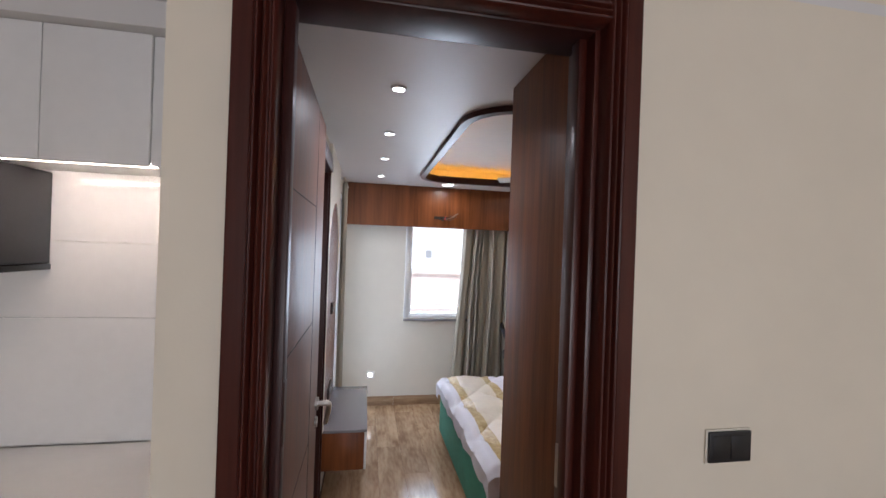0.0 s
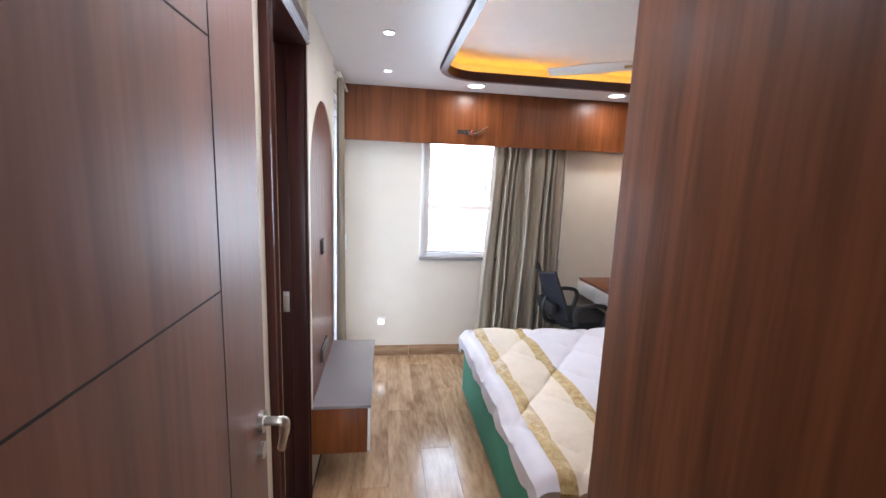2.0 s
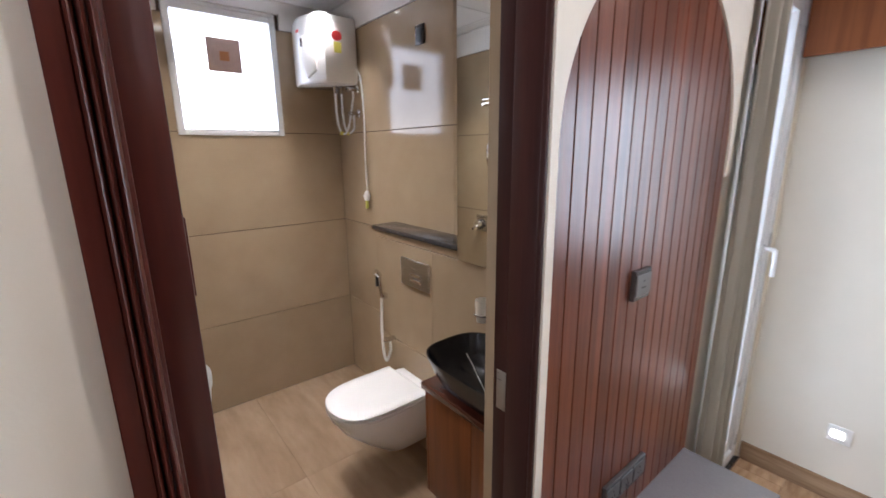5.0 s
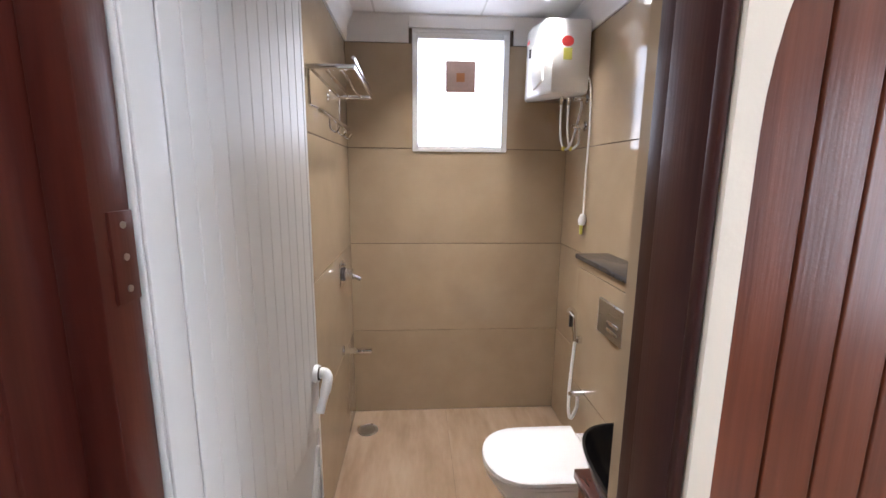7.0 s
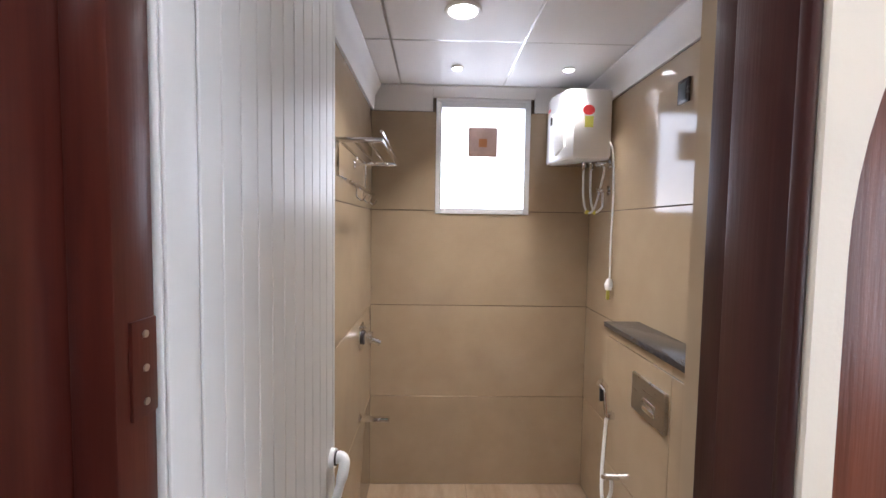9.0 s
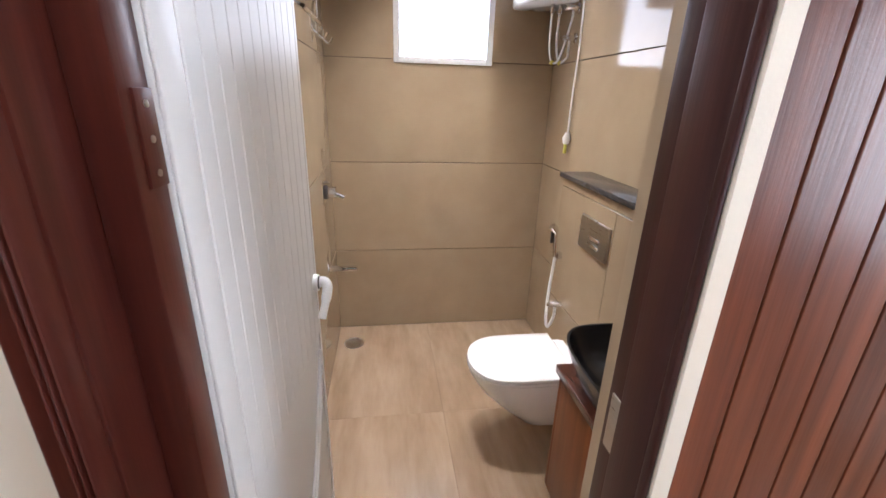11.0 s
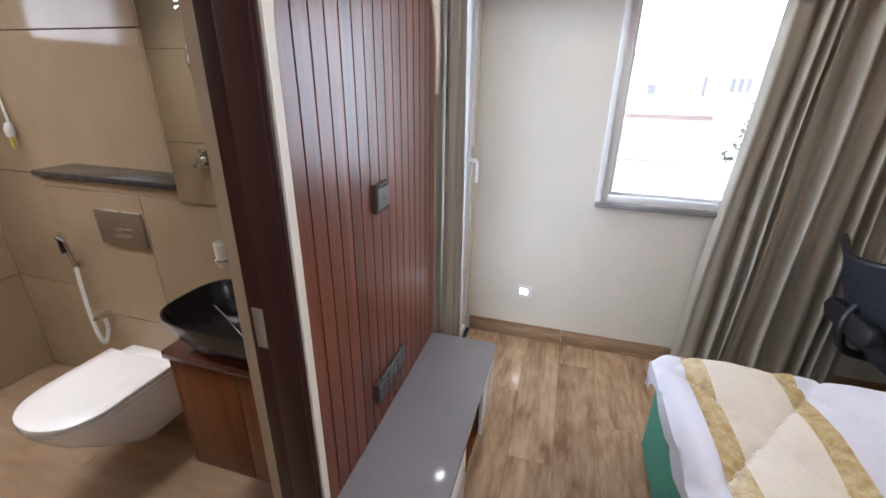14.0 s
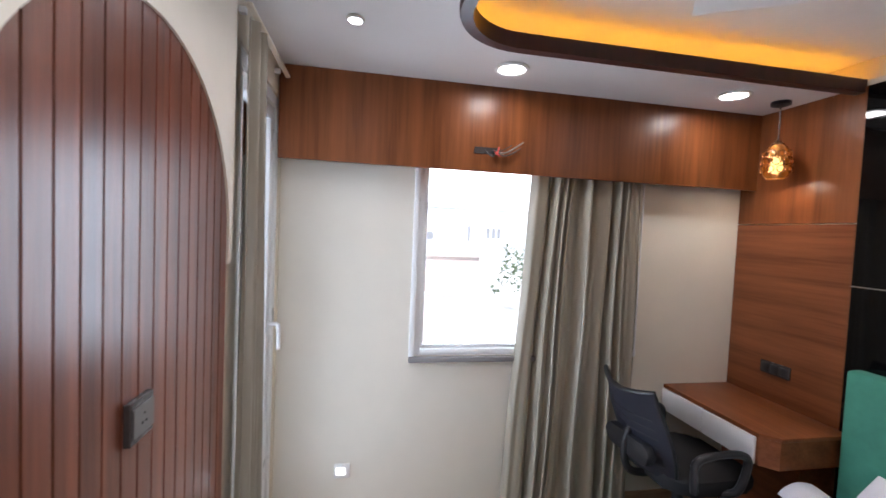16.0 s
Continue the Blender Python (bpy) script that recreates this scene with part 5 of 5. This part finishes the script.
def building(x0, x1, y0, y1, h, wins):
    t = thing("apartment_building", "pale plastered flat-roofed building in the distance", "building")
    part("wall", box(x0, x1, y0, y1, -4, h), M_plaster, t)
    part("parapet", box(x0 - 0.2, x1 + 0.2, y0 - 0.2, y0 + 0.1, h, h + 0.5), M_plaster, t)
    for x, z, w, hh in wins:
        q = part("window", box(x, x + w, y0 - 0.05, y0 + 0.02, z, z + hh), M_dark, t)
        part("sill", box(x - 0.1, x + w + 0.1, y0 - 0.15, y0 - 0.05, z - 0.1, z), M_plaster, q)
    return t


building(-6, 30, 62, 75, 5, ((8.4, 0.4, 0.9, 1.1), (14.2, 0.3, 0.4, 2.2), (17.0, 0.8, 0.5, 1.5), (17.8, 0.8, 0.5, 1.5), (18.6, 0.8, 0.5, 1.5), (3, 0.6, 1, 1.2)))
building(-14, 4.0, 48, 60, 1.2, ((-6, -1, 1, 1.2), (0.5, -1, 1, 1.2)))
b2 = thing("brick_house", "low brick house across the yard, paled by glare", "house")
part("wall", box(2, 9.0, 36, 42, -4, -0.3), M_brick, b2)
part("roof", box(1.8, 9.2, 35.8, 42.2, -0.3, 0.0), M_plaster, b2)


def bush(x, y, r, h, seed):
    t = thing("tree", "dusty sparse green tree across the yard", "tree")
    rng = random.Random(seed)
    part("trunk", tube([(x, y, -4), (x + 0.1, y, -4 + h * 0.4), (x, y, -4 + h * 0.7)], [0.14, 0.1, 0.05], 8), M_brown, t)
    bm = bmesh.new()
    for _ in range(420):
        a, e, q = rng.uniform(0, 6.28), rng.uniform(-0.9, 1), rng.random() ** 0.5
        c = Vector((x + r * q * math.cos(a) * (1 - 0.3 * e), y + r * q * math.sin(a), -4 + h * 0.65 + e * h * 0.33 + 0.3 * math.sin(3 * a)))
        s = rng.uniform(0.10, 0.24)
        vs = [bm.verts.new(c + Vector([rng.uniform(-s, s) for _ in range(3)])) for _ in range(4)]
        bm.faces.new(vs[:3]), bm.faces.new(vs[1:])
    part("crown", bm, M_bush, t, smooth=False)


bush(11.5, 33, 2.0, 4.6, 1)
bush(14.5, 35, 2.2, 4.2, 2)

# ---- floor planks, skirting and wall tiles ----
def pieces(parent, name, m, boxes, bev=0.0012):
    """Alike pieces share one mesh by size."""
    cache = {}
    for x0, x1, y0, y1, z0, z1 in boxes:
        key = (round(x1 - x0, 3), round(y1 - y0, 3), round(z1 - z0, 3))
        if key not in cache:
            a, b, c = (k / 2 for k in key)
            cache[key] = mesh_of(name, box(-a, a, -b, b, -c, c, bev, 1), m, False)
        ob = new(name, cache[key])
        ob.location = ((x0 + x1) / 2, (y0 + y1) / 2, (z0 + z1) / 2)
        ob.parent = parent


PW, PL, G = 0.198, 1.2, 0.0004
bx = []
for i in range(15):
    x0 = -0.30 + PW * i
    y = 2.62 - PL * ((i * 0.37) % 1.0)
    while y < FAR:
        a, b = max(y, 2.60), min(y + PL, FAR)
        if b - a > 0.03 and x0 < RIGHT:
            bx.append((x0 + G, min(x0 + PW, RIGHT) - G, a + G, b - G, -0.006, 0.0))
        y += PL
pieces(floor, "plank", M_plank, bx, 0.0007)
skirt = thing("baseboard", "wood-look tile skirting along the window wall", "skirting", kind="structure")
pieces(skirt, "skirting_tile", M_skirt, [(-0.305 + 0.6 * k + 0.001, min(-0.305 + 0.6 * (k + 1), RIGHT - 0.03) - 0.001, FAR - 0.010, FAR, 0.0005, 0.10) for k in range(5)])
pieces(bath_floor, "floor_tile", M_bfloor, [(x0 + 0.0003, x1 - 0.0003, y0 + 0.0003, y1 - 0.0003, -0.006, 0.0) for x0, x1 in ((-2.534, -1.64), (-1.64, -0.44)) for y0, y1 in ((3.87, 4.47), (4.47, 5.20))], 0.0004)
ROWS_Z = [0.0, 0.566, 1.137, 1.718, 2.31]
t_back, t_left, t_right, t_led = (bpy.data.objects[n] for n in ("wall_bath_back", "wall_bath_left", "wall_bath_right", "wall_bath_ledge"))
J = 0.0018
for z0, z1 in zip(ROWS_Z, ROWS_Z[1:]):
    if z1 < 2.0:
        pieces(t_back, "wall_tile", M_btile, [(BX0 - 0.012, BX0, BY0, BY1, z0 + J, z1 - J)])
    else:
        pieces(t_back, "wall_tile", M_btile, [(BX0 - 0.012, BX0, BY0, 4.254, z0 + J, z1 - J), (BX0 - 0.012, BX0, 4.826, BY1, z0 + J, z1 - J)])
    pieces(t_left, "wall_tile", M_btile, [(x0 + J / 2, x1 - J / 2, BY0 - 0.012, BY0, z0 + J, z1 - J) for x0, x1 in ((BX0, -1.334), (-1.334, BX1))])
    pieces(t_right, "wall_tile", M_btile, [(x0 + J / 2, x1 - J / 2, BY1, BY1 + 0.012, z0 + J, z1 - J) for x0, x1 in ((BX0, -1.334), (-1.334, BX1))])
for z0, z1 in ((0.0, 0.566), (0.566, 1.137), (1.137, 1.177)):
    pieces(t_led, "wall_tile", M_btile, [(x0 + J / 2, x1 - J / 2, 5.05, 5.062, z0 + J, z1 - J) for x0, x1 in ((-1.85, -1.334), (-1.334, BX1))])
    pieces(t_led, "wall_tile", M_btile, [(-1.85, -1.838, 5.0625, BY1 - 0.001, z0 + J, z1 - J)])
